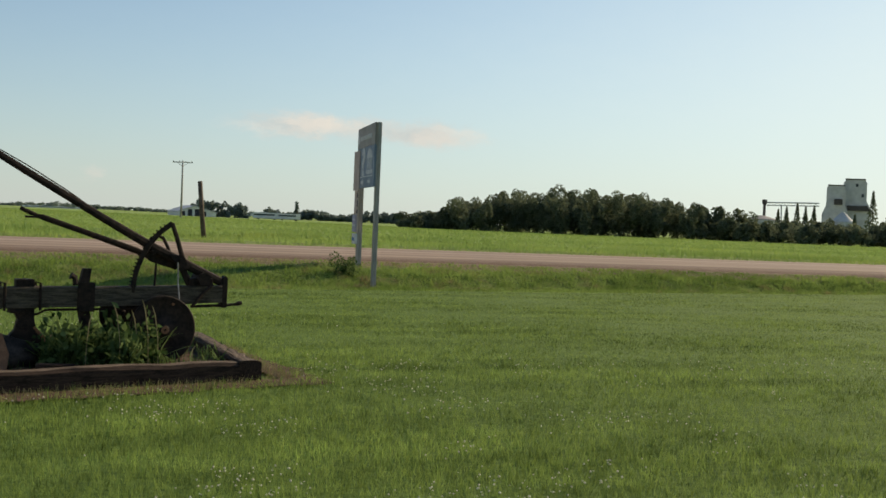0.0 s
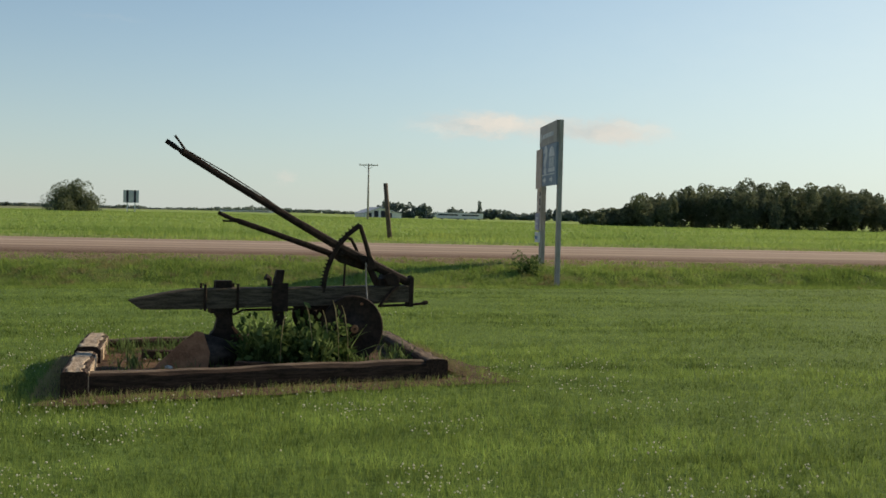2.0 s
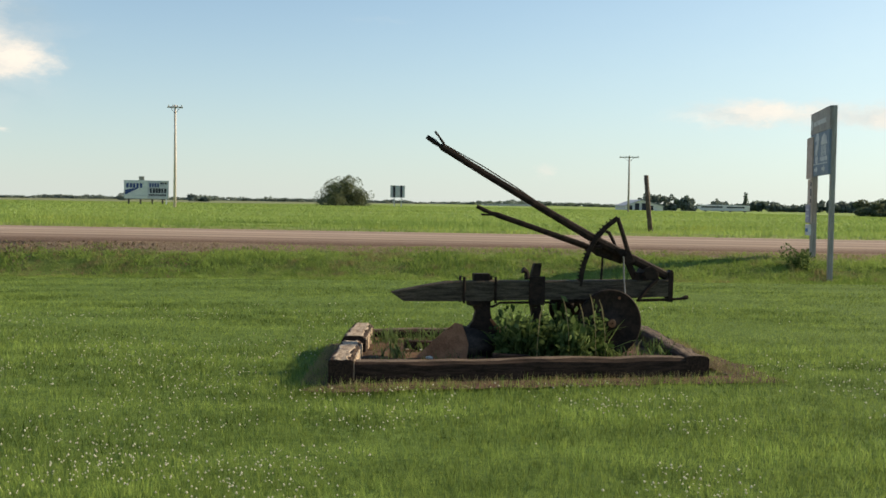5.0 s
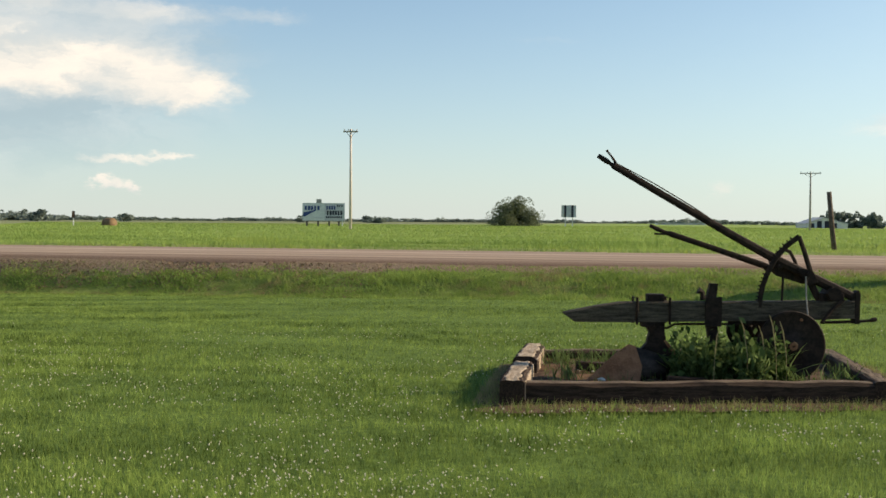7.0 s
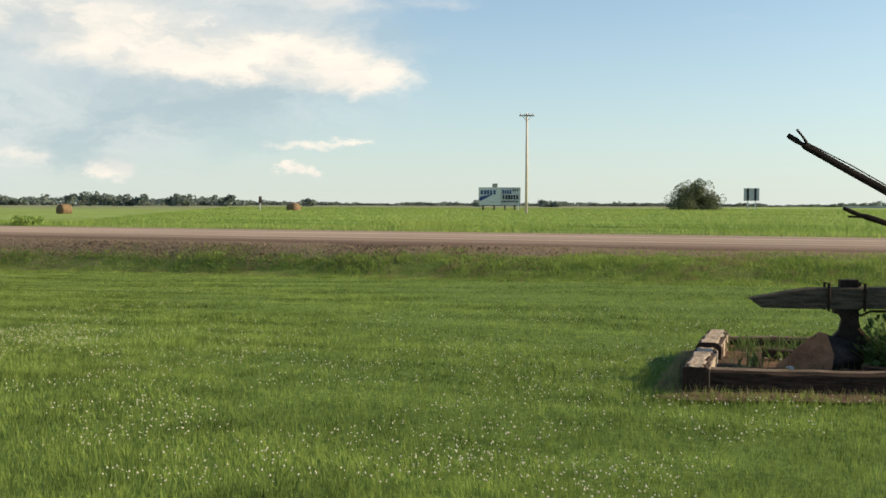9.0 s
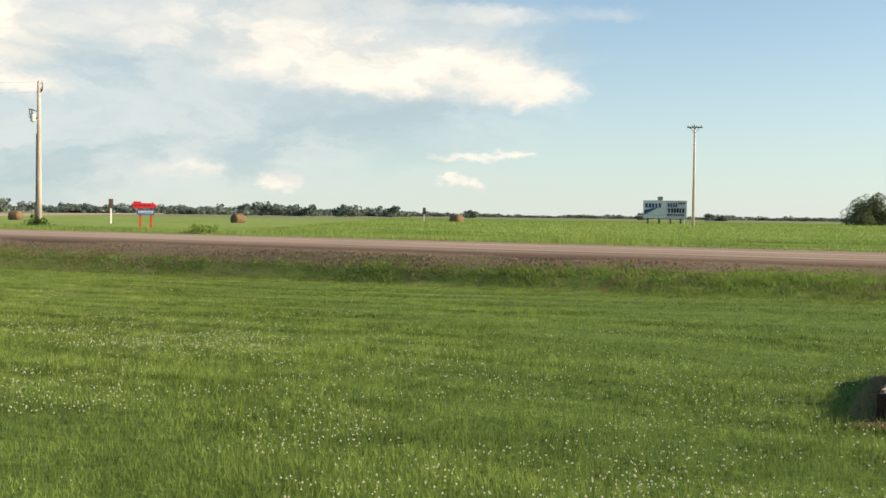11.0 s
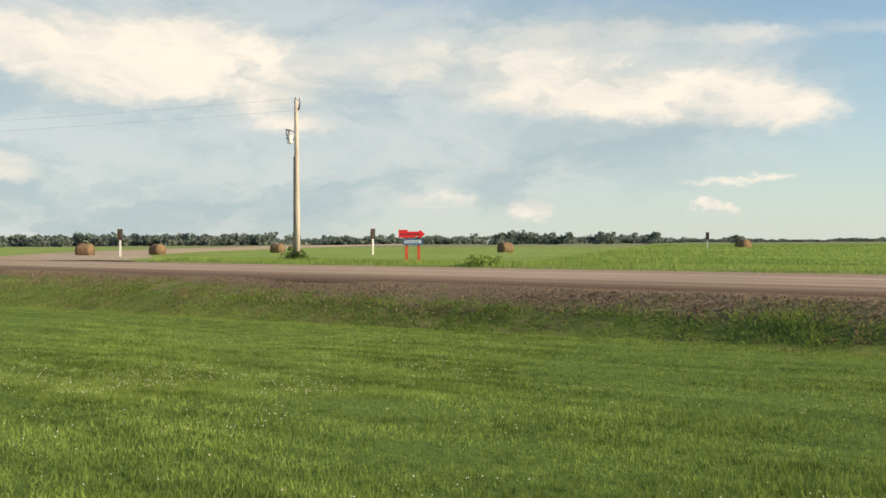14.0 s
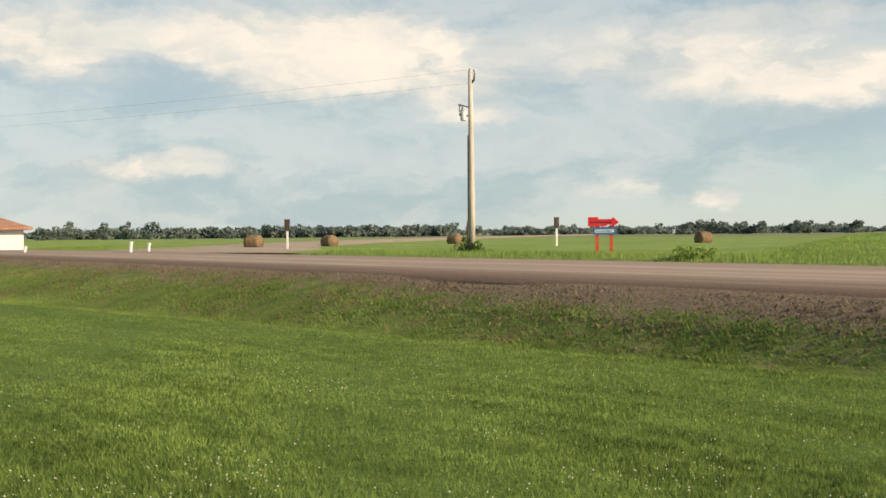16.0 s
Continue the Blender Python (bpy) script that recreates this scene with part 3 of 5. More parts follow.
def build_bed():
    for a, b, w, h, mat, seed, label in (
            ((0.21, 0.10), (3.26, 0.10), 0.20, 0.205, TIE_GREY, 1, "dark creosoted railway tie with a greyed top edge"),
            ((3.36, -0.02), (3.86, 2.45), 0.20, 0.205, TIE_GREY, 2, "dark railway tie with a black sawn end"),
            ((0.62, 2.52), (3.75, 2.50), 0.20, 0.20, TIE_GREY, 3, "dark railway tie half hidden behind the plough"),
            ((0.10, -0.02), (0.36, 1.22), 0.22, 0.245, TIE_PALE, 4, "short split railway tie with pale worn wood"),
            ((0.40, 1.30), (0.66, 2.45), 0.23, 0.27, TIE_PALE, 5, "short upright-set railway tie with pale worn wood")):
        tie(between(a, b), w, h, mat, seed, label, (a, b))
    # soil inside and the bare strip round the timbers
    r = random.Random(3)
    bm = bmesh.new()
    nx, ny = 26, 20
    grid = [[bm.verts.new((0.2 + 0.25 * j / ny + 3.15 * i / nx + 0.25 * j / ny * 0.8, 0.12 + 2.36 * j / ny, 0.085 + r.uniform(-0.018, 0.03))) for j in range(ny + 1)] for i in range(nx + 1)]
    for i in range(nx):
        for j in range(ny):
            bm.faces.new((grid[i][j], grid[i + 1][j], grid[i + 1][j + 1], grid[i][j + 1]))
    ob = mesh_ob("soil_bed", bm, SOIL)
    ob.matrix_world = BED
    tagged(ob, "bare brown soil filling the timber bed", "soil", "", "structure")
    bm = bmesh.new()
    outer, inner = [], []
    for k in range(72):
        f = k / 72
        p = [(-0.22, -0.30), (4.14, -0.32), (4.34, 2.62), (0.38, 2.74)]
        i, t = int(f * 4), f * 4 % 1
        x, y = [p[i][c] * (1 - t) + p[(i + 1) % 4][c] * t for c in (0, 1)]
        jx, jy = r.uniform(-0.07, 0.07), r.uniform(-0.07, 0.07)
        outer.append(bm.verts.new((x + jx, y + jy, 0.006)))
        inner.append(bm.verts.new((1.9 + (x - 1.9) * 0.8, 1.2 + (y - 1.2) * 0.8, 0.02)))
    for k in range(72):
        bm.faces.new((outer[k], outer[(k + 1) % 72], inner[(k + 1) % 72], inner[k]))
    ob = mesh_ob("bare_earth", bm, EARTH)
    ob.matrix_world = BED
    tagged(ob, "trampled reddish earth round the timbers", "soil", "", "structure")


def disc(cx, cz, y, radius, thick, dish=0.03, sides=40):
    """A dished wheel disc with a rolled rim, standing in the plane of x and z."""
    prof = [(radius, thick / 2), (radius - 0.012, thick / 2 + 0.004), (radius - 0.03, thick * 0.3), (radius * 0.5, dish * 0.6), (0.05, dish), (0.045, dish + 0.035), (0.012, dish + 0.04)]
    loops = [[(cx + r * math.cos(2 * math.pi * k / sides), y - d, cz + r * math.sin(2 * math.pi * k / sides)) for k in range(sides)] for r, d in prof]
    back = [[(cx + r * math.cos(2 * math.pi * k / sides), y + thick / 2, cz + r * math.sin(2 * math.pi * k / sides)) for k in range(sides)] for r in (0.03, radius)]
    bm = rings(loops[::-1] + back[::-1])
    bmesh.ops.recalc_face_normals(bm, faces=bm.faces[:])
    return bm


def build_plough():
    p = thing("plough", BED @ pose(0, 1.1, 0), "old rusted walking plough with dark weathered timber beam", "plough")
    # beam
    loops = []
    for x, zt, zb, w in ((0.73, 0.712, 0.700, 0.05), (0.84, 0.735, 0.622, 0.06), (1.05, 0.775, 0.620, 0.066), (1.27, 0.808, 0.618, 0.07), (1.7, 0.818, 0.622, 0.07), (2.2, 0.812, 0.628, 0.07), (2.54, 0.818, 0.632, 0.07), (3.1, 0.822, 0.640, 0.07), (3.54, 0.825, 0.655, 0.066)):
        c = 0.012
        loops.append([(x, -w, zb), (x, w, zb), (x, w, zt - c), (x, w - c, zt), (x, -w + c, zt), (x, -w, zt - c)])
    part("beam", rings(loops), BEAM, p, "split grey timber beam with a pointed end")
    part("wedge_block", box(1.53, 1.69, -0.05, 0.05, 0.80, 0.885, 0.008), IRON, p)
    for x in (1.735, 1.42):
        clamp = rod([(x, -0.085, 0.60), (x, -0.085, 0.85), (x, 0.085, 0.85), (x, 0.085, 0.60)], 0.013, 6)
        part("clamp_strap", clamp, IRON, p)
    part("standard_cap", box(1.48, 1.60, -0.06, 0.06, 0.575, 0.625, 0.006), IRON, p)
    # rear body: standard, share, mouldboard
    loops = [[(x0, -d, z), (x1, -d, z), (x1, d, z), (x0, d, z)] for z, x0, x1, d in ((0.625, 1.50, 1.70, 0.035), (0.52, 1.555, 1.70, 0.03), (0.42, 1.53, 1.72, 0.032), (0.33, 1.45, 1.77, 0.04), (0.20, 1.42, 1.82, 0.05), (0.07, 1.42, 1.85, 0.05))]
    part("standard", rings(loops), IRON, p)
    share = [(0.915, 0.115), (1.00, 0.18), (1.18, 0.32), (1.33, 0.415), (1.40, 0.40), (1.44, 0.22), (1.40, 0.075), (1.15, 0.08)]
    bm = plate(share, -0.30, -0.285, 0.003)
    for v in bm.verts:
        v.co.y += (v.co.z - 0.08) * 0.55
    part("share", bm, SHARE, p, "rust-brown scratched steel share")
    loops = []
    for i in range(13):
        t = i / 12
        x, bow = 1.36 + 0.46 * t, 0.10 * math.sin(math.pi * t)
        loops.append([(x, -0.24 + 0.17 * t - bow * 0.3, 0.09), (x + 0.01, -0.20 + 0.15 * t - bow, 0.20), (x + 0.02 - 0.1 * t, -0.11 + 0.1 * t - bow * 0.5, 0.40 - 0.11 * t),
                      (x + 0.02 - 0.1 * t, -0.095 + 0.1 * t - bow * 0.5, 0.40 - 0.11 * t), (x + 0.01, -0.185 + 0.15 * t - bow, 0.20), (x, -0.225 + 0.17 * t - bow * 0.3, 0.09)])
    part("mouldboard", rings(loops), DULL, p, "black curved mouldboard", True)
    part("landside", box(1.30, 1.95, 0.03, 0.06, 0.075, 0.17, 0.005), IRON, p)
    part("brace", rod([(1.70, -0.02, 0.44), (1.78, -0.05, 0.35), (1.86, -0.08, 0.24)], 0.016, 6), SHARE, p)
    # second body
    loops = [[(x0, -0.03, z), (x1, -0.03, z), (x1, 0.03, z), (x0, 0.03, z)] for z, x0, x1 in ((0.985, 2.14, 2.215), (0.86, 2.11, 2.20), (0.63, 2.10, 2.20), (0.36, 2.15, 2.25), (0.08, 2.14, 2.30))]
    bm = rings(loops)
    part("second_standard", bm, IRON, p)
    part("clamp_plate", box(2.075, 2.235, -0.09, -0.074, 0.58, 0.86, 0.004), IRON, p)
    part("set_screw", rod([(2.07, -0.03, 0.83), (2.06, -0.03, 0.90), (2.02, -0.03, 0.92)], [0.03, 0.026, 0.035], 8), IRON, p)
    part("under_rod", rod([(1.66, -0.03, 0.57), (1.72, -0.03, 0.56), (1.80, -0.03, 0.60), (2.3, -0.03, 0.60), (3.05, -0.03, 0.60)], 0.012, 6), IRON, p)
    # wheels
    w = part("land_wheel", disc(2.85, 0.415, -0.24, 0.328, 0.03), IRON, p, "solid dark iron disc wheel", True)
    part("hub", rod([(2.85, -0.31, 0.415), (2.85, -0.18, 0.415)], 0.040, 12), SHARE, w)
    part("rivet", rod([(2.94, -0.27, 0.66), (2.94, -0.24, 0.66)], 0.014, 6), SHARE, w)
    part("axle", rod([(2.85, -0.24, 0.415), (2.85, 0.0, 0.45), (2.85, 0.02, 0.66)], 0.022, 8), IRON, p)
    w = part("furrow_wheel", disc(2.60, 0.53, 0.24, 0.21, 0.03), IRON, p, "smaller dark iron wheel behind the beam", True)
    part("hub", rod([(2.60, 0.15, 0.53), (2.60, 0.31, 0.53)], 0.03, 10), IRON, w)
    part("axle", rod([(2.60, 0.24, 0.53), (2.60, 0.05, 0.54), (2.60, 0.03, 0.65)], 0.02, 8), IRON, p)
    # lifting levers
    h = part("lever", rod([(3.54, -0.02, 0.86), (3.20, -0.02, 1.015), (2.83, -0.02, 1.190), (2.29, -0.02, 1.480), (1.59, -0.02, 1.872), (1.20, -0.02, 2.095), (1.17, -0.02, 2.113), (1.12, -0.02, 2.146), (1.045, -0.02, 2.192)],
                          [0.044, 0.050, 0.046, 0.038, 0.034, 0.032, 0.018, 0.026, 0.022], 8, None, 0.6), IRON, p, "long dark lever rising at a slant")
    part("latch_rod", rod([(1.20, -0.02, 2.132), (1.60, -0.02, 1.925), (1.95, -0.02, 1.722), (2.14, -0.02, 1.600)], 0.006, 5), IRON, h)
    part("trigger", rod([(1.125, -0.02, 2.245), (1.17, -0.02, 2.19), (1.215, -0.02, 2.125)], [0.012, 0.01, 0.014], 6), IRON, h)
    h = part("lever", rod([(3.08, 0.16, 1.015), (2.72, 0.16, 1.155), (2.2, 0.16, 1.325), (1.80, 0.16, 1.455), (1.75, 0.16, 1.470), (1.68, 0.16, 1.495), (1.595, 0.16, 1.535)],
                          [0.030, 0.032, 0.028, 0.027, 0.016, 0.022, 0.018], 8, None, 0.6), IRON, p, "shorter dark lever behind the first")
    part("trigger", rod([(1.64, 0.16, 1.455), (1.76, 0.16, 1.452), (1.82, 0.16, 1.43)], 0.010, 6), IRON, h)
    part("latch_rod", rod([(1.80, 0.16, 1.43), (2.25, 0.16, 1.285)], 0.006, 5), IRON, h)
    # toothed quadrants
    arc = [(2.61, 0.76), (2.615, 0.86), (2.64, 0.98), (2.69, 1.11), (2.76, 1.23), (2.86, 1.345), (2.985, 1.44)]
    q = part("quadrant", rod([(x, -0.06, z) for x, z in arc], 0.026, 8, None, 0.5), IRON, p, "toothed iron quadrant")
    for i in range(18):
        f = 0.12 + 0.80 * i / 17
        k = min(int(f * 6), 5)
        t = f * 6 - k
        x, z = arc[k][0] * (1 - t) + arc[k + 1][0] * t, arc[k][1] * (1 - t) + arc[k + 1][1] * t
        d = Vector((arc[k + 1][0] - arc[k][0], 0, arc[k + 1][1] - arc[k][1])).normalized()
        out = Vector((-d.z, 0, d.x))
        c = Vector((x, -0.06, z)) + out * 0.022
        part("tooth", rod([c, c + out * 0.024], [0.011, 0.005], 5), IRON, q)
    part("quadrant_stay", rod([(2.985, -0.06, 1.44), (3.03, -0.06, 1.32), (3.10, -0.06, 1.11)], [0.022, 0.024, 0.026], 8, None, 0.5), IRON, p)
    arc2 = [(2.80, 1.20), (2.83, 1.27), (2.89, 1.315), (2.96, 1.29), (3.01, 1.20), (3.04, 1.12)]
    part("quadrant", rod([(x, 0.10, z) for x, z in arc2], 0.018, 8, None, 0.5), IRON, p)
    part("link_plate", plate([(2.72, 1.13), (2.80, 1.20), (3.12, 1.10), (3.16, 1.00), (3.06, 0.98), (2.80, 1.06)], 0.02, 0.045, 0.005), IRON, p)
    part("link_plate", plate([(2.96, 1.14), (3.12, 1.12), (3.18, 1.00), (3.08, 0.97)], -0.07, -0.05, 0.004), IRON, p)
    part("pin", rod([(3.08, -0.10, 1.08), (3.08, 0.14, 1.08)], 0.022, 8), IRON, p)
    part("pin", rod([(2.80, -0.09, 1.15), (2.80, 0.14, 1.15)], 0.020, 8), IRON, p)
    part("lift_rod", rod([(2.865, 0.02, 1.07), (2.855, 0.02, 0.81)], 0.012, 6), IRON, p)
    part("lift_rod", rod([(3.045, -0.09, 1.06), (3.04, -0.12, 0.86), (3.03, -0.20, 0.66)], 0.008, 6), RODM, p, "pale bare metal rod")
    part("strut", rod([(3.12, 0.0, 1.02), (3.165, 0.0, 0.92), (3.23, 0.0, 0.80)], 0.036, 8, None, 0.5), IRON, p)
    part("strut", rod([(3.42, -0.09, 0.84), (3.30, -0.10, 0.74), (3.20, -0.12, 0.63)], 0.017, 8), IRON, p)
    part("gear_block", box(3.20, 3.44, -0.06, 0.06, 0.80, 0.90, 0.012), IRON, p)
    part("cam", rod([(3.33, -0.10, 0.89), (3.33, 0.10, 0.89)], [0.065, 0.065], 14), IRON, p)
    part("clevis", plate([(3.545, 0.60), (3.60, 0.60), (3.605, 0.90), (3.585, 0.925), (3.55, 0.90)], -0.05, 0.05, 0.006), IRON, p)
    part("draw_rod", rod([(3.22, -0.03, 0.615), (3.55, -0.03, 0.622), (3.70, -0.03, 0.632), (3.735, -0.03, 0.640), (3.77, -0.03, 0.645)], [0.014, 0.014, 0.014, 0.024, 0.020], 8), IRON, p)


def build_bed_plants():
    """Weeds of bent, narrow leaves in the soil, each clump a thing."""
    r = random.Random(11)
    spots = [(1.95, 0.75), (2.12, 0.62), (2.22, 0.90), (2.36, 0.60), (2.50, 0.78), (2.60, 0.58), (2.42, 1.0), (1.82, 0.95), (2.30, 0.42), (2.05, 1.25), (3.40, 0.90), (3.50, 1.2), (1.05, 1.5), (0.75, 1.0), (2.55, 1.45), (3.3, 1.7), (1.4, 2.2), (2.3, 2.2), (0.9, 2.2), (2.9, 0.45), (3.25, 0.55), (3.1, 2.2), (2.75, 0.5)]
    for n, (x, y) in enumerate(spots):
        big = n < 10
        count, tall = (r.randint(34, 46), r.uniform(0.24, 0.46)) if big else (30, 0.17)
        v, f = [], []
        for _ in range(count):
            a, l, w = r.uniform(0, 6.28), tall * r.uniform(0.5, 1.25), r.uniform(0.007, 0.024) if big else r.uniform(0.004, 0.009)
            lean, bx, by = r.uniform(0.15, 1.3), r.uniform(-0.11, 0.11), r.uniform(-0.11, 0.11)
            ca, sa = math.cos(a), math.sin(a)
            k = len(v)
            for t, ww in ((0, 0.5), (0.45, 1.0), (0.8, 0.8), (1.0, 0.05)):
                px, pz = lean * l * t ** 1.6, l * (t - 0.35 * lean * t * t)
                for sgn in (-1, 1):
                    v.append((bx + ca * px - sa * w * ww * sgn, by + sa * px + ca * w * ww * sgn, pz))
            f += [(k + i, k + i + 1, k + i + 3, k + i + 2) for i in (0, 2, 4)]
        if big:
            # small leaves crowded in a low dome
            m = r.randint(110, 150)
            d = rng.normal(size=(m, 3)) * np.array([0.085, 0.085, 0.06])
            d[:, 2] = np.abs(d[:, 2]) + rng.uniform(0.02, tall * 1.05, m) * np.exp(-(d[:, 0] ** 2 + d[:, 1] ** 2) / 0.05)
            lv, lf = leaves(d, 0.044)
            f = f + [tuple(int(i) + len(v) for i in q) for q in lf]
            v = v + [tuple(q) for q in lv]
        plant = thing("weed", BED @ pose(x, y, 0.08, 0, 0, r.uniform(0, 360)), "bushy green weed with pale leaves" if big else "small grassy weed in the soil", "weed", "weeds in the bed")
        ob = bulk("foliage", v, f, WEED, "", "", plant)
        del ob["kind"]
    for x, y, tall in ((1.98, 0.45, 0.55), (2.28, 0.40, 0.62), (2.55, 0.42, 0.66), (2.48, 0.5, 0.56), (2.66, 0.46, 0.60), (2.9, 0.3, 0.24)):
        k = r.choice((-1, 1))
        pts = [(0, 0, 0), (0.01 * k, 0, tall * 0.5), (0.035 * k, 0.02, tall * 0.85), (0.065 * k, 0.02, tall)]
        ob = mesh_ob("dry_stalk", rod(pts, [0.004, 0.0035, 0.006, 0.003], 5), DRY)
        ob.matrix_world = BED @ pose(x, y, 0.08)
        tagged(ob, "dry yellow grass stalk among the weeds", "grass stalk", "stalks in the bed")
    for x, y, s in ((0.95, 1.45, 0.025), (1.08, 1.42, 0.02), (2.42, 0.30, 0.03), (2.95, 0.27, 0.05), (3.10, 0.28, 0.06), (2.80, 0.27, 0.045), (1.62, 0.33, 0.04), (1.05, 0.85, 0.05)):
        bm = bmesh.new()
        bmesh.ops.create_icosphere(bm, subdivisions=2, radius=s)
        for v in bm.verts:
            v.co *= 1 + 0.35 * noise.noise(v.co * 18 + Vector((x * 7, y * 5, 0)))
            v.co.z *= 0.6
        ob = mesh_ob("stone", bm, STONE)
        ob.matrix_world = BED @ pose(x, y, 0.10)
        tagged(ob, "small pale stone on the soil", "stone", "stones in the bed")
    # dark clods and a wooden offcut beside the share
    for x, y, l, w, rz in ((1.15, 1.55, 0.42, 0.10, 8), (1.75, 0.50, 0.36, 0.10, 4)):
        ob = mesh_ob("wood_offcut", box(-l / 2, l / 2, -w / 2, w / 2, 0, 0.09, 0.015), TIE)
        ob.matrix_world = BED @ pose(x, y, 0.085, 0, 4, rz)
        tagged(ob, "dark rotten offcut of timber on the soil", "timber", "offcuts in the bed")


def build_bed_grass():
    """Thin dry and green grass in the bed and along the foot of the timbers."""
    def at(u, v, z, tall, wide, mat, name, label):
        x, y = -4.427 + 0.8082 * u - 0.5889 * v, 8.087 + 0.5889 * u + 0.8082 * v
        verts, faces = blades(x, y, z, tall, wide, 0.5)
        bulk(name, verts, faces, mat, label, "grass")
    n = 2600
    v = rng.uniform(0.25, 2.4, n)
    u = 0.3 + 0.2 * v + rng.uniform(0, 3.0, n)
    keep = (v > 1.7) | (rng.uniform(0, 1, n) < 0.3)
    u, v = u[keep], v[keep]
    at(u, v, np.full(len(u), 0.09), rng.uniform(0.06, 0.22, len(u)) * np.where(v > 1.8, 1.2, 0.6), rng.uniform(0.006, 0.012, len(u)), WEED, "bed_grass", "thin green grass growing in the soil bed")
    n = 3200
    edge, t = rng.integers(0, 3, n), rng.uniform(0, 1, n)
    off = rng.uniform(0.0, 0.22, n)
    u = np.where(edge == 0, t * 3.6, np.where(edge == 1, 3.60 + 0.2 * t * 2.4 + off, -0.03 + 0.22 * t * 2.4 - off))
    v = np.where(edge == 0, -off, t * 2.4)
    at(u, v, np.full(n, 0.01), rng.uniform(0.02, 0.09, n), rng.uniform(0.004, 0.009, n), DRY, "dry_grass", "dry straw-coloured grass along the timbers")


build_bed()
build_bed_grass()
build_plough()
build_bed_plants()


# ---- the roadside sign ----
def bars(parent, x0, x1, z, high, y, mat, cuts, name="lettering"):
    """Unreadable writing: a row of short bars."""
    r = random.Random(int(x0 * 100 + z * 37))
    w = (x1 - x0) / cuts
    for i in range(cuts):
        part(name, box(x0 + w * i, x0 + w * (i + 1) - w * r.uniform(0.15, 0.4), y - 0.006, y, z, z + high), mat, parent)


def glyph(text, size, x, y, z, mat, parent, name, bold=0.0):
    c = bpy.data.curves.new(name, "FONT")
    c.body, c.size, c.extrude, c.offset, c.align_x = text, size, 0.004, bold, "CENTER"
    c.materials.append(mat)
    ob = new(name, c)
    ob.parent = parent
    ob.matrix_basis = pose(x, y, z, 90, 0, 0) @ Matrix.Diagonal((1.7, 1, 1, 1))
    return ob


def build_sign():
    s = thing("information_sign", pose(-2.25, 28.75, -0.1, 0, 0, -76.2), "weathered two-post roadside information sign with blue panel", "sign")
    L = 2.52
    part("post", box(L - 0.09, L + 0.09, -0.075, 0.03, 0, 4.0, 0.008), POST_GREY, s, "square grey timber post")
    bm = box(-0.09, 0.09, -0.075, 0.06, 0, 3.95, 0.008)
    part("post", bm, POST_GREY, s, "square grey timber post")
    top = part("top_panel", box(-0.02, L + 0.04, -0.125, -0.078, 3.48, 4.00, 0.004), BROWN, s, "faded brown header panel")
    bars(top, 0.45, L - 0.35, 3.66, 0.11, -0.126, PALE, 9)
    part("emblem", box(0.12, 0.30, -0.13, -0.126, 3.60, 3.82, 0), PALE, top)
    blue = part("blue_panel", box(0.02, L + 0.06, -0.130, -0.078, 2.45, 3.47, 0.004), BLUE, s, "faded blue panel with white question mark")
    glyph("?", 0.92, 1.02, -0.134, 2.79, PALE, blue, "question_mark", 0.045)
    # museum pictogram: gable, columns, plinth
    part("pictogram_gable", plate([(1.52, 3.16), (2.36, 3.16), (2.22, 3.34), (1.94, 3.42), (1.66, 3.34)], -0.137, -0.131), PALE, blue)
    for x in (1.66, 1.84, 2.02, 2.18):
        part("pictogram_column", box(x - 0.05, x + 0.05, -0.137, -0.131, 2.90, 3.14), PALE, blue)
    part("pictogram_plinth", box(1.50, 2.38, -0.137, -0.131, 2.78, 2.88), PALE, blue)
    part("divider", box(0.05, L - 0.12, -0.136, -0.131, 2.715, 2.74), PALE, blue)
    for x in (0.72, 1.72):
        part("arrow", plate([(x, 2.56), (x + 0.24, 2.56), (x + 0.24, 2.51), (x + 0.42, 2.595), (x + 0.24, 2.68), (x + 0.24, 2.63), (x, 2.63)], -0.137, -0.131), PALE, blue)
    part("side_board", box(-0.32, 0.56, -0.160, -0.132, 2.40, 3.42, 0.005), PLY, s, "bare tan board overlapping the blue panel")
    for z0, z1 in ((2.22, 2.33), (1.97, 2.16), (1.81, 1.90)):
        part("slot_plate", box(0.10, 0.22, -0.116, -0.1105, z0, z1), INK, s)
    part("board_strip", box(-0.36, 0.24, -0.110, -0.0785, 1.30, 2.398, 0.004), PLY, s)
    small = part("small_panel", box(-0.44, 0.16, -0.135, -0.1115, 1.32, 1.76, 0.003), LILAC, s, "small faded lilac notice")
    bars(small, -0.36, 0.10, 1.46, 0.05, -0.1355, PALE, 4)
    bars(small, -0.36, 0.10, 1.61, 0.05, -0.1355, PALE, 3)
    small = part("small_panel", box(-0.42, 0.14, -0.135, -0.0785, 1.00, 1.27, 0.003), PALE, s, "small faded green-white notice")
    bars(small, -0.34, 0.08, 1.08, 0.09, -0.1355, SIGNBLUE, 3)


build_sign()


# ---- poles, posts and signs beyond the road ----
def away(az, d, z=0.0, turn=0.0):
    """A place d metres off in direction az, facing back."""
    p = unit(az, 0) * d
    return pose(p.x, p.y, z, 0, 0, az + turn)


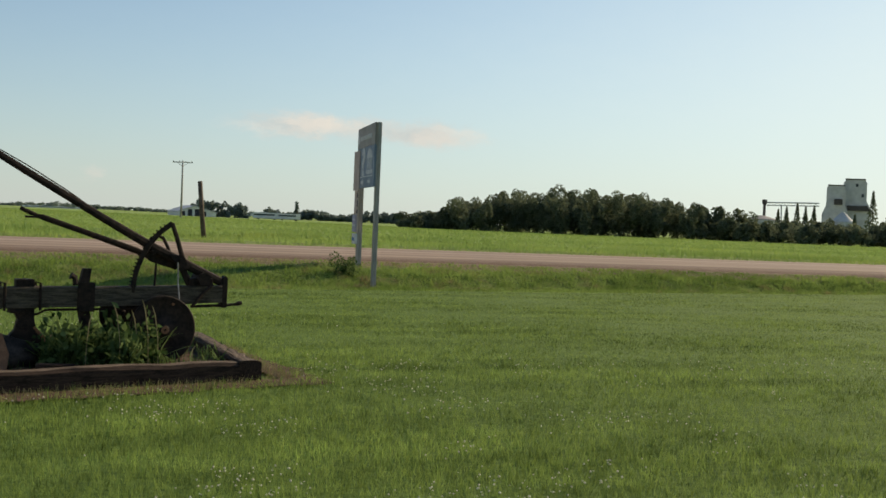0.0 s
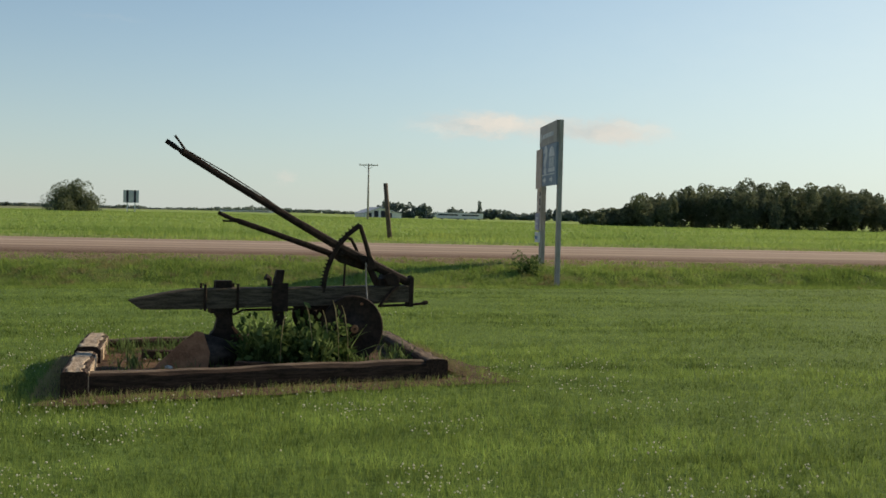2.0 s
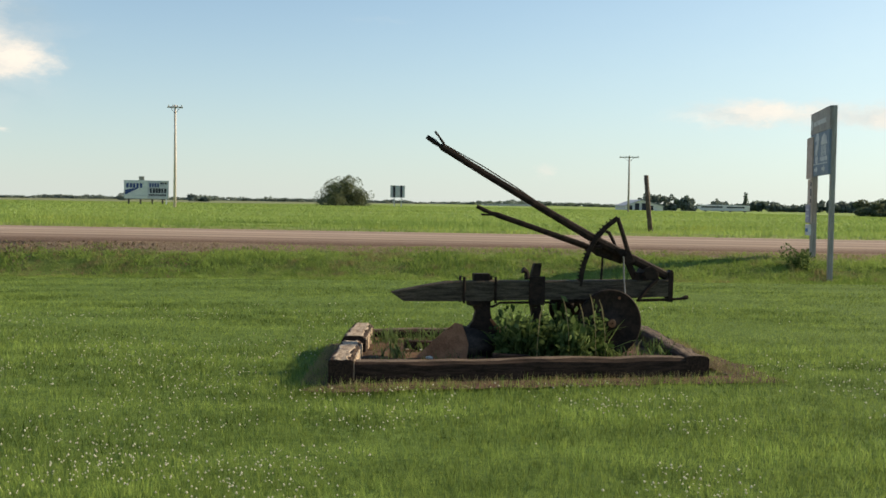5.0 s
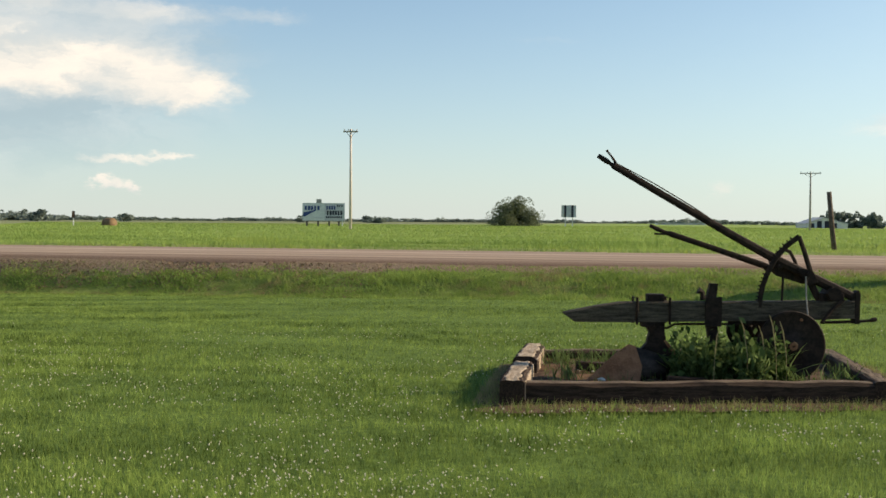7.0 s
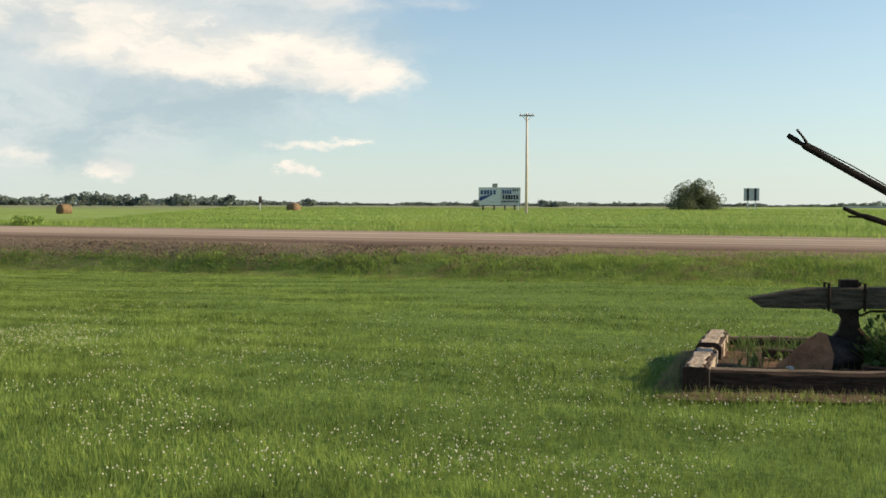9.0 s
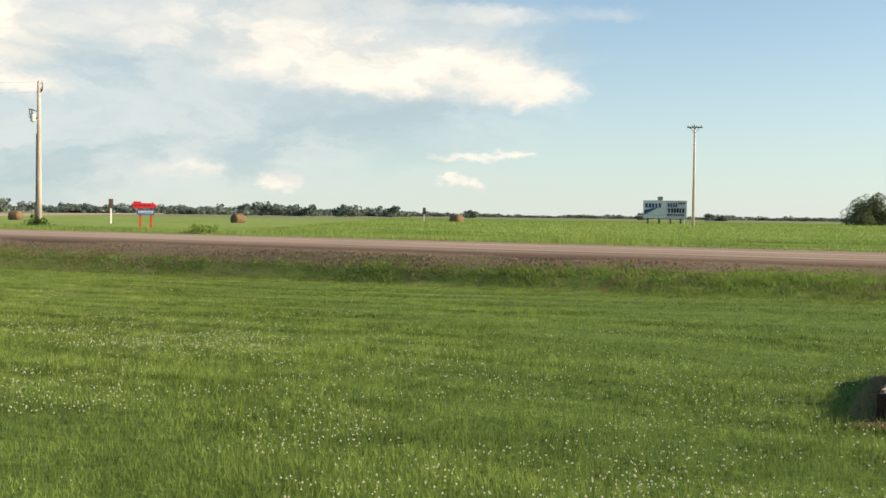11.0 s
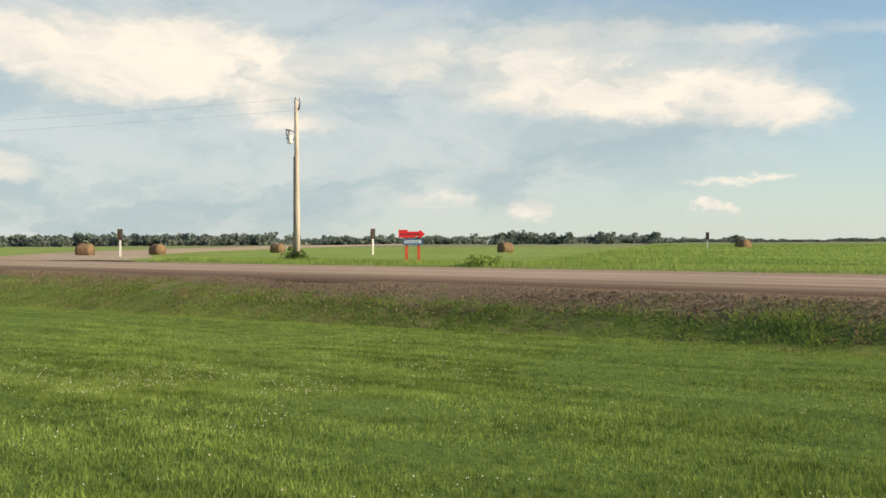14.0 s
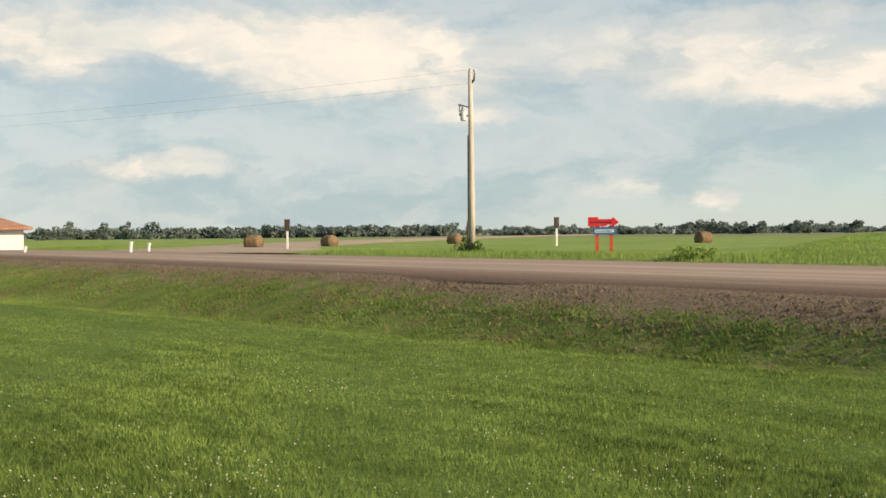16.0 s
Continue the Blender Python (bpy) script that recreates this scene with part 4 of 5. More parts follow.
def crossarm_pole(m, tall, radius, mat, arm, label, pins=4):
    p = thing("utility_pole", m, label, "utility pole", "poles along the fields")
    part("shaft", rod([(0, 0, -0.6), (0.02, 0, tall * 0.5), (0, 0, tall)], [radius, radius * 0.85, radius * 0.62], 12), mat, p, "", True)
    a = part("crossarm", box(-arm, arm, -0.17, -0.05, tall - 0.32, tall - 0.18, 0.01), POST_GREY, p)
    for i in range(pins):
        x = -arm + 0.12 + (2 * arm - 0.24) * i / (pins - 1)
        part("insulator", rod([(x, -0.11, tall - 0.2), (x, -0.11, tall - 0.08), (x, -0.11, tall - 0.02)], [0.03, 0.06, 0.045], 8), GREYP, a)
    for s in (-1, 1):
        part("arm_brace", rod([(s * arm * 0.6, -0.12, tall - 0.3), (0, -0.14, tall - 0.85)], 0.02, 6), DARKM, p)
    return p


def build_poles():
    crossarm_pole(away(37.08, 108, 0.5), 10.05, 0.15, POLE_PALE, 0.72, "tall bleached utility pole with a crossarm")
    crossarm_pole(away(13.74, 168, 0.3, 0), 8.85, 0.17, POST_GREY, 1.45, "grey utility pole with a wide crossarm")
    stub = mesh_ob("leaning_post", rod([(0.16, 0, -0.3), (0.0, 0, 1.2), (-0.14, 0, 2.70)], [0.11, 0.10, 0.095], 12), BARK, True)
    stub.matrix_world = away(12.62, 47.5, 0.18)
    tagged(stub, "weathered round post leaning slightly beside the road", "post")
    # pole by the junction
    p = thing("utility_pole", pose(-72.45, 26.15, 0.48, 0, 0.2, 70.1), "pale utility pole with a transformer near its top", "utility pole", "poles along the fields")
    part("shaft", rod([(0.05, 0, -0.4), (0.04, 0, 3.0), (0.02, 0, 6.5), (0, 0, 9.45)], [0.185, 0.165, 0.135, 0.105], 16), POLE_WOOD, p, "", True)
    part("conduit", rod([(-0.17, -0.08, 0.0), (-0.165, -0.08, 1.6), (-0.14, -0.08, 1.7), (-0.13, -0.08, 6.1)], [0.055, 0.05, 0.03, 0.028], 8), DARKM, p, "dark cable conduit along the pole")
    t = part("transformer", rod([(-0.36, -0.05, 6.86), (-0.36, -0.05, 6.9), (-0.36, -0.05, 7.36), (-0.36, -0.05, 7.42)], [0.13, 0.155, 0.155, 0.12], 18), WHITE, p, "pale grey transformer can", True)
    part("lid", rod([(-0.36, -0.05, 7.40), (-0.36, -0.05, 7.45)], [0.165, 0.13], 18), GREYP, t)
    part("bushing", rod([(-0.40, -0.05, 7.44), (-0.44, -0.05, 7.60)], [0.04, 0.03], 8), DARKM, t)
    part("cutout", rod([(-0.30, -0.05, 7.62), (-0.62, -0.05, 7.70)], 0.04, 8), DARKM, p)
    part("fuse_holder", rod([(-0.54, -0.07, 7.68), (-0.58, -0.07, 7.42), (-0.55, -0.07, 7.30)], [0.03, 0.025, 0.035], 8), DARKM, p)
    part("bracket", rod([(-0.05, -0.02, 7.12), (-0.24, -0.04, 7.12)], 0.04, 6), DARKM, p)
    part("bracket", rod([(-0.05, -0.02, 7.55), (-0.34, -0.04, 7.64)], 0.025, 6), DARKM, p)
    part("arrester", rod([(-0.50, -0.05, 7.10), (-0.56, -0.05, 7.24)], 0.04, 8), DARKM, p)
    part("top_bracket", rod([(0.08, -0.04, 8.80), (0.20, -0.06, 8.98), (0.23, -0.06, 9.36)], [0.04, 0.055, 0.03], 8), DARKM, p)
    part("insulator", rod([(0.23, -0.06, 9.34), (0.23, -0.06, 9.46), (0.23, -0.06, 9.56)], [0.035, 0.08, 0.04], 10), GREYP, p)
    part("insulator", rod([(-0.04, 0, 9.45), (-0.04, 0, 9.58)], [0.04, 0.025], 8), DARKM, p)
    for k, (z, dz) in enumerate(((10.0, 0.0), (9.3, -0.4))):
        a, b = Vector((-72.4, 26.2, z)), Vector((-122, -50, 9.2 + dz))
        pts = [a.lerp(b, i / 16) - Vector((0, 0, 1.3 * 4 * (i / 16) * (1 - i / 16))) for i in range(17)]
        w = mesh_ob("overhead_wire", rod(pts, 0.0045, 5), METAL)
        tagged(w, "thin overhead wire sagging from the pole", "wire", "overhead wires")


def marker_post(m, tall, label):
    p = thing("marker_post", m, label, "marker post", "marker posts by the side road")
    part("stake", box(-0.075, 0.075, -0.05, 0.05, -0.3, tall - 0.7, 0.01), WHITE, p, "white lower post")
    h = part("head", box(-0.19, 0.19, -0.09, 0.09, tall - 0.85, tall, 0.015), DARKM, p, "dark box head")
    part("face", box(-0.15, 0.02, -0.102, -0.092, tall - 0.78, tall - 0.08), SOIL, h)


def build_signs_far():
    marker_post(away(66.75, 105, 0.55, 15), 2.15, "white post with a dark box head by the road")
    marker_post(away(78.0, 100, 0.5, -10), 2.15, "white post with a dark brown box head")
    marker_post(away(50.9, 142, 0.55), 2.0, "white post with a dark head standing in the crop")
    marker_post(away(97.5, 120, 0.5), 3.1, "white post with a dark box head in the grass")
    for az, d, h in ((83.9, 90, 0.75), (83.3, 92, 0.65), (88.2, 96, 0.5)):
        ob = mesh_ob("marker_stake", rod([(0, 0, -0.2), (0.02, 0, h * 0.6), (0.06, 0, h)], [0.09, 0.10, 0.12], 8), WHITE)
        ob.matrix_world = away(az, d, 0.42)
        tagged(ob, "short white stake in the verge", "stake", "stakes in the verge")
    # red arrow sign
    s = thing("arrow_sign", pose(-67.12, 31.16, 0.30, 0, 0, 64) @ Matrix.Scale(0.82, 4), "bright red arrow sign on two red posts", "sign")
    arrow = part("arrow", plate([(-0.92, 1.80), (-0.92, 2.34), (-0.30, 2.34), (-0.30, 2.22), (0.50, 2.22), (0.54, 2.34), (0.92, 2.03), (0.54, 1.74), (0.50, 1.88), (0.20, 1.88), (0.20, 1.80)], -0.10, -0.04, 0.006), RED, s, "red painted arrow board")
    bars(arrow, -0.80, 0.50, 1.99, 0.09, -0.10, INK, 9)
    board = part("board", box(-0.60, 0.72, -0.09, -0.04, 1.30, 1.70, 0.006), SIGNBLUE, s, "blue board with a white strip")
    part("strip", box(-0.52, 0.62, -0.10, -0.091, 1.42, 1.60), WHITE, board)
    bars(board, -0.46, 0.56, 1.47, 0.07, -0.101, SIGNBLUE, 7)
    for x in (-0.38, 0.46):
        part("post", box(x - 0.10, x + 0.10, -0.04, 0.06, -0.3, 1.85, 0.008), REDPOST, s, "orange-red post")
    # two-post road sign seen from behind
    s = thing("road_sign", away(25.72, 200, 0.3), "grey road sign on two posts in the field", "sign")
    part("panel", box(-1.32, 1.32, -0.06, 0.0, 2.15, 4.35, 0.01), GREYP, s)
    for x in (-0.62, 0.66):
        part("post", box(x - 0.09, x + 0.09, 0.0, 0.12, -0.3, 4.3), PALE, s)
        part("backing", box(x - 0.20, x + 0.20, -0.09, -0.061, 2.2, 4.35), INK, s)
    # billboard
    s = thing("billboard", away(38.48, 160, 0.4), "pale billboard with dark lettering in the field", "billboard")
    b = part("panel", box(-3.05, 3.05, -0.12, 0.0, 1.15, 3.72, 0.02), GREYP, s, "grey-white printed panel")
    part("pale_half", box(-3.0, 0.15, -0.128, -0.121, 1.2, 3.65), PALE, b)
    bars(b, -2.75, -0.45, 2.68, 0.62, -0.13, NAVY, 5)
    part("swoosh", plate([(-2.95, 1.75), (-2.75, 1.75), (-1.1, 2.62), (-1.2, 2.72), (-2.9, 2.35)], -0.137, -0.129), NAVY, b)
    bars(b, 0.45, 2.8, 1.98, 0.64, -0.13, INK, 6)
    bars(b, 0.40, 1.8, 2.78, 0.55, -0.13, NAVY, 4)
    bars(b, 1.9, 2.8, 3.2, 0.25, -0.13, INK, 3)
    bars(b, 0.3, 2.75, 1.55, 0.26, -0.13, INK, 8)
    bars(b, -1.5, 0.0, 1.5, 0.16, -0.13, GREYP, 7)
    part("top_plate", box(-1.05, -0.30, -0.1, 0.0, 3.73, 4.28, 0.01), POST_GREY, s)
    for x in (-2.4, -0.8, 0.8, 2.2):
        part("post", box(x - 0.12, x + 0.12, 0.02, 0.22, -0.4, 3.6), DARKM, s)
    part("marker", box(2.62, 2.82, -0.2, -0.05, 0.1, 1.1, 0.03), WHITE, s)


build_poles()
build_signs_far()


# ---- farm buildings, bales and vehicles ----
def gable(w, d, eave, ridge, bm=None):
    """Walls and roof solid with the ridge along x."""
    return plate([(-d / 2, 0), (d / 2, 0), (d / 2, eave), (0, ridge), (-d / 2, eave)], -w / 2, w / 2, 0, bm)


def build_buildings():
    # open-fronted white shed, gable to the viewer
    s = thing("farm_shed", away(12.95, 300, 0.0, 14), "long white metal farm shed with dark openings", "shed")
    part("body", plate([(-5.2, -0.5), (5.2, -0.5), (5.2, 1.5), (-0.8, 3.1), (-5.2, 1.5)], 0, 12), WHITE, s)
    part("roof", plate([(-5.4, 1.5), (-5.4, 1.68), (-0.8, 3.32), (5.4, 1.68), (5.4, 1.5), (-0.8, 3.12)], -0.3, 12.2), GREYP, s)
    for x0, x1 in ((-4.4, -3.2), (-2.5, -1.3), (-0.6, 0.9), (1.7, 2.5)):
        part("opening", box(x0, x1, -0.05, 0.02, -0.4, 2.35 if -3 < x0 < 1 else 1.75), INK, s)
    for az, d, w, h in ((9.45, 330, 4.0, 1.7), (8.3, 330, 3.4, 1.6), (19.8, 520, 14.0, 1.0), (11.0, 560, 9, 1.4)):
        t = thing("trailer", away(az, d, 0.2), "low white trailer parked by the trees", "trailer", "trailers by the trees")
        part("box", box(-w, w, -1.2, 1.2, 0.4, 0.4 + h, 0.05), WHITE, t)
        part("window_band", box(-w * 0.9, w * 0.6, -1.23, -1.2, 0.4 + h * 0.5, 0.4 + h * 0.75), GLASS, t)
        for x in (-w * 0.6, w * 0.6):
            part("wheel", rod([(x, -1.1, 0.3), (x, -0.8, 0.3)], 0.4, 12), DARKM, t)
    # grain elevators
    e = thing("grain_elevator", away(-20.25, 450, -0.8), "tall pale grain elevator with sloping shoulders", "grain elevator", "grain elevators")
    part("tower", plate([(-6.2, 0), (6.2, 0), (6.2, 13.5), (4.2, 17.0), (4.2, 24.0), (3.2, 25.0), (-3.2, 25.0), (-4.2, 24.0), (-4.2, 17.0), (-6.2, 13.5)], -5, 5), CONC, e)
    part("roof_cap", box(-3.6, 3.6, -5.3, 5.3, 25.0, 25.5, 0.1), DARKM, e)
    part("annex_roof", plate([(-2.8, 15.2), (4.6, 15.2), (5.6, 13.2), (-2.4, 13.2)], -6.2, -5.0), DARKM, e)
    for x, z in ((0.6, 22.4), (2.8, 18.5)):
        part("window", box(x - 0.45, x + 0.45, -5.06, -5.0, z, z + 1.2), GLASS, e)
    e = thing("grain_elevator", away(-19.38, 445, -0.8), "shorter pale grain elevator with sloping shoulders", "grain elevator", "grain elevators")
    part("tower", plate([(-4.8, 0), (4.8, 0), (4.8, 11.5), (3.4, 15.0), (3.4, 21.6), (2.6, 22.4), (-2.6, 22.4), (-3.4, 21.6), (-3.4, 15.0), (-4.8, 11.5)], -5, 5), CONC, e)
    part("roof_cap", box(-3.0, 3.0, -5.3, 5.3, 22.4, 22.8, 0.1), DARKM, e)
    part("hoist_box", box(-0.6, 2.4, -6.0, -5.0, 15.2, 17.4, 0.05), DARKM, e)
    silo = thing("grain_bin", away(-19.75, 420, 0), "round pale grain bin with a conical roof", "grain bin", "grain bins")
    part("wall", rod([(0, 0, 0), (0, 0, 7.6)], 3.9, 28), METAL, silo)
    part("roof", rod([(0, 0, 7.6), (0, 0, 7.9), (0, 0, 11.2)], [4.1, 3.9, 0.4], 28), CONC, silo)
    silo = thing("grain_bin", away(-15.9, 420, 0), "wide low grain bin with a shallow roof", "grain bin", "grain bins")
    part("wall", rod([(0, 0, 0), (0, 0, 7.4)], 6.0, 28), CONC, silo)
    part("roof", rod([(0, 0, 7.4), (0, 0, 7.6), (0, 0, 9.0)], [6.2, 6.0, 1.0], 28), POST_GREY, silo)
    gan = thing("conveyor", away(-17.3, 435, 0), "dark steel conveyor gantry on a leg tower", "conveyor")
    part("leg_tower", box(-10.2, -9.2, -0.5, 0.5, 0, 14.6, 0.05), DARKM, gan)
    part("head_box", box(-10.6, -8.8, -0.8, 0.8, 13.6, 15.4, 0.1), DARKM, gan)
    part("top_boom", rod([(-9, 0, 14.3), (10, 0, 14.6)], 0.22, 6), METAL, gan)
    part("lower_boom", rod([(-9, 0, 13.2), (10, 0, 13.5)], 0.18, 6), METAL, gan)
    for i in range(8):
        x = -8.5 + i * 2.3
        part("lattice", rod([(x, 0, 13.2), (x + 1.1, 0, 14.4), (x + 2.2, 0, 13.3)], 0.10, 5), METAL, gan)
    part("support", rod([(-3, 0, 0), (-3.6, 0, 13.2)], 0.25, 6), METAL, gan)
    # low house at the junction
    m = away(92.9, 118, -0.35, 4)
    h = thing("house", m, "low white house with a brown hipped roof", "house")
    part("wall", box(-8.2, 7.4, -4, 4, 0, 2.55, 0.02), WHITE, h)
    bm = rings([[(-8.9, -4.7, 2.5), (8.1, -4.7, 2.5), (8.1, 4.7, 2.5), (-8.9, 4.7, 2.5)], [(-8.9, -4.7, 2.68), (8.1, -4.7, 2.68), (8.1, 4.7, 2.68), (-8.9, 4.7, 2.68)], [(-4.2, -0.1, 4.35), (3.4, -0.1, 4.35), (3.4, 0.1, 4.35), (-4.2, 0.1, 4.35)]])
    part("roof", bm, ROOF, h, "brown shingled hip roof")
    for x in (1.6, -3.5, -6.5):
        wd = part("window", box(x - 0.55, x + 0.55, -4.05, -4.0, 1.1, 2.0), GLASS, h)
        part("window_frame", box(x - 0.65, x + 0.65, -4.04, -4.005, 1.0, 1.1), PALE, wd)


def bale(x, y, z, turn, big=1.0):
    loops, r = [], random.Random(int(x * 13 + y))
    for i in range(7):
        t = -0.75 + 1.5 * i / 6
        rad = 0.82 * (0.93 if i in (0, 6) else 1.0) * big
        loops.append([(t * big, rad * math.cos(2 * math.pi * k / 24) * r.uniform(0.97, 1.02), rad * 0.94 + rad * 0.94 * math.sin(2 * math.pi * k / 24) * r.uniform(0.97, 1.02)) for k in range(24)])
    ob = mesh_ob("hay_bale", rings(loops), HAY, True)
    ob.matrix_world = pose(x, y, z, 0, 0, turn)
    tagged(ob, "round straw-brown hay bale lying in the field", "hay bale", "hay bales")


build_buildings()
for az, d, turn, big in ((79.6, 108, 60, 1.05), (76.6, 120, 30, 1.0), (71.2, 130, 40, 1.0), (60.5, 120, 95, 1.0), (49.2, 150, 10, 1.2)):
    q = unit(az, 0) * d
    bale(q.x, q.y, 0.30, turn, big * 0.78)


# ---- side road ----
def build_side_road():
    line = [Vector(p) for p in ((-88.5, 8.5), (-98, 14), (-118, 21), (-150, 34), (-237, 80), (-420, 190), (-900, 480), (-1900, 1080))]
    half = [9.5, 7.0, 5.5, 5.0, 5.0, 5.5, 6.0, 7.0]
    v = []
    for i, p in enumerate(line):
        d = (line[min(i + 1, len(line) - 1)] - line[max(i - 1, 0)]).normalized()
        n = Vector((-d.y, d.x))
        z = (0.46, 0.50, 0.58, 0.70, 0.85, 0.95, 1.05, 1.1)[i]
        for k, dz in ((-1.35, -0.35 if i > 1 else -0.06), (-1, 0), (0, 0.05), (1, 0), (1.35, -0.35 if i > 1 else -0.06)):
            q = p + n * half[i] * k
            v.append((q.x, q.y, z + dz))
    f = [(5 * i + j, 5 * i + j + 1, 5 * i + j + 6, 5 * i + j + 5) for i in range(len(line) - 1) for j in range(4)]
    bulk("side_road", v, f, ROAD, "pale gravel side road leading off across the fields", "road", kind="structure")


build_side_road()


def build_car():
    """Small pale car far out on the side road; x along the car."""
    c = thing("car", pose(-545, 265.5, 1.02, 0, 0, 149), "small white car on the gravel side road", "car")
    part("body", plate([(-2.2, 0.35), (2.2, 0.35), (2.25, 0.72), (1.2, 0.92), (-1.9, 0.95), (-2.25, 0.75)], -0.85, 0.85, 0.05), WHITE, c)
    cabin = part("cabin", plate([(-1.7, 0.93), (0.95, 0.93), (0.35, 1.45), (-1.2, 1.47)], -0.75, 0.75, 0.05), WHITE, c)
    for y in (-0.765, 0.755):
        part("side_window", plate([(-1.4, 0.97), (0.70, 0.97), (0.28, 1.36), (-1.1, 1.38)], y, y + 0.01), GLASS, cabin)
    for x in (-1.4, 1.4):
        for y in (-0.87, 0.67):
            part("wheel", rod([(x, y, 0.32), (x, y + 0.2, 0.32)], 0.32, 14), DARKM, c)


build_car()


# ---- trees ----
def crown_points(n, rx, ry, rz, lumps, seed):
    """Leaf places crowded on the outsides of overlapping lumps."""
    g = np.random.default_rng(seed)
    c = g.normal(size=(lumps, 3)) * 0.42
    c = np.clip(c, -0.8, 0.8)
    rad = g.uniform(0.28, 0.55, lumps)
    k = g.integers(0, lumps, n)
    d = g.normal(size=(n, 3))
    d /= np.linalg.norm(d, axis=1)[:, None]
    p = c[k] + d * (rad[k] * g.uniform(0.55, 1.05, n) ** 0.5)[:, None]
    return p * np.array([rx, ry, rz])


def tree(m, tall, spread, label, leaf=LEAF, n=1500, size=0.16, low=0.25, category="tree", group="", name="tree", seed=1, lumps=14):
    t = thing(name, m, label, category, group)
    r = random.Random(seed)
    top = tall * 0.75
    bm = rod([(0, 0, -0.3), (0.03 * tall, 0, top * 0.4), (0, 0.02 * tall, top)], [tall * 0.035, tall * 0.024, tall * 0.006], 7)
    for i in range(6):
        a, z = r.uniform(0, 6.28), top * r.uniform(0.25, 0.8)
        rod([(0, 0, z), (math.cos(a) * spread * 0.4, math.sin(a) * spread * 0.4, z + tall * 0.12), (math.cos(a) * spread * 0.7, math.sin(a) * spread * 0.7, z + tall * 0.22)], [tall * 0.014, tall * 0.009, tall * 0.003], 5, bm)
    part("trunk", bm, BARK, t)
    mid = tall * (1 + low) / 2
    p = crown_points(n, spread, spread, (tall - tall * low) / 2 * 1.15, lumps, seed) + np.array([0, 0, mid])
    p[:, 2] = np.maximum(p[:, 2], 0.15)
    v, f = leaves(p, size)
    ob = bulk("crown", v, f, leaf, "", "", t)
    del ob["kind"]
    return t


def wood(name, spots, leaf, per, size, label, category="trees"):
    """Far trees that nobody could count, as one mass of leaf clumps with trunks."""
    P, T = [], []
    for i, (az, d, tall, spread) in enumerate(spots):
        o = unit(az, 0) * d
        q = crown_points(per, spread, spread, tall * 0.5, 9, 100 + i)
        q[:, 2] += tall * 0.52
        q[:, 2] = np.maximum(q[:, 2], -0.3)
        P.append(q + np.array([o.x, o.y, 0.0]))
    v, f = leaves(np.concatenate(P), size)
    bulk(name, v, f, leaf, label, category)


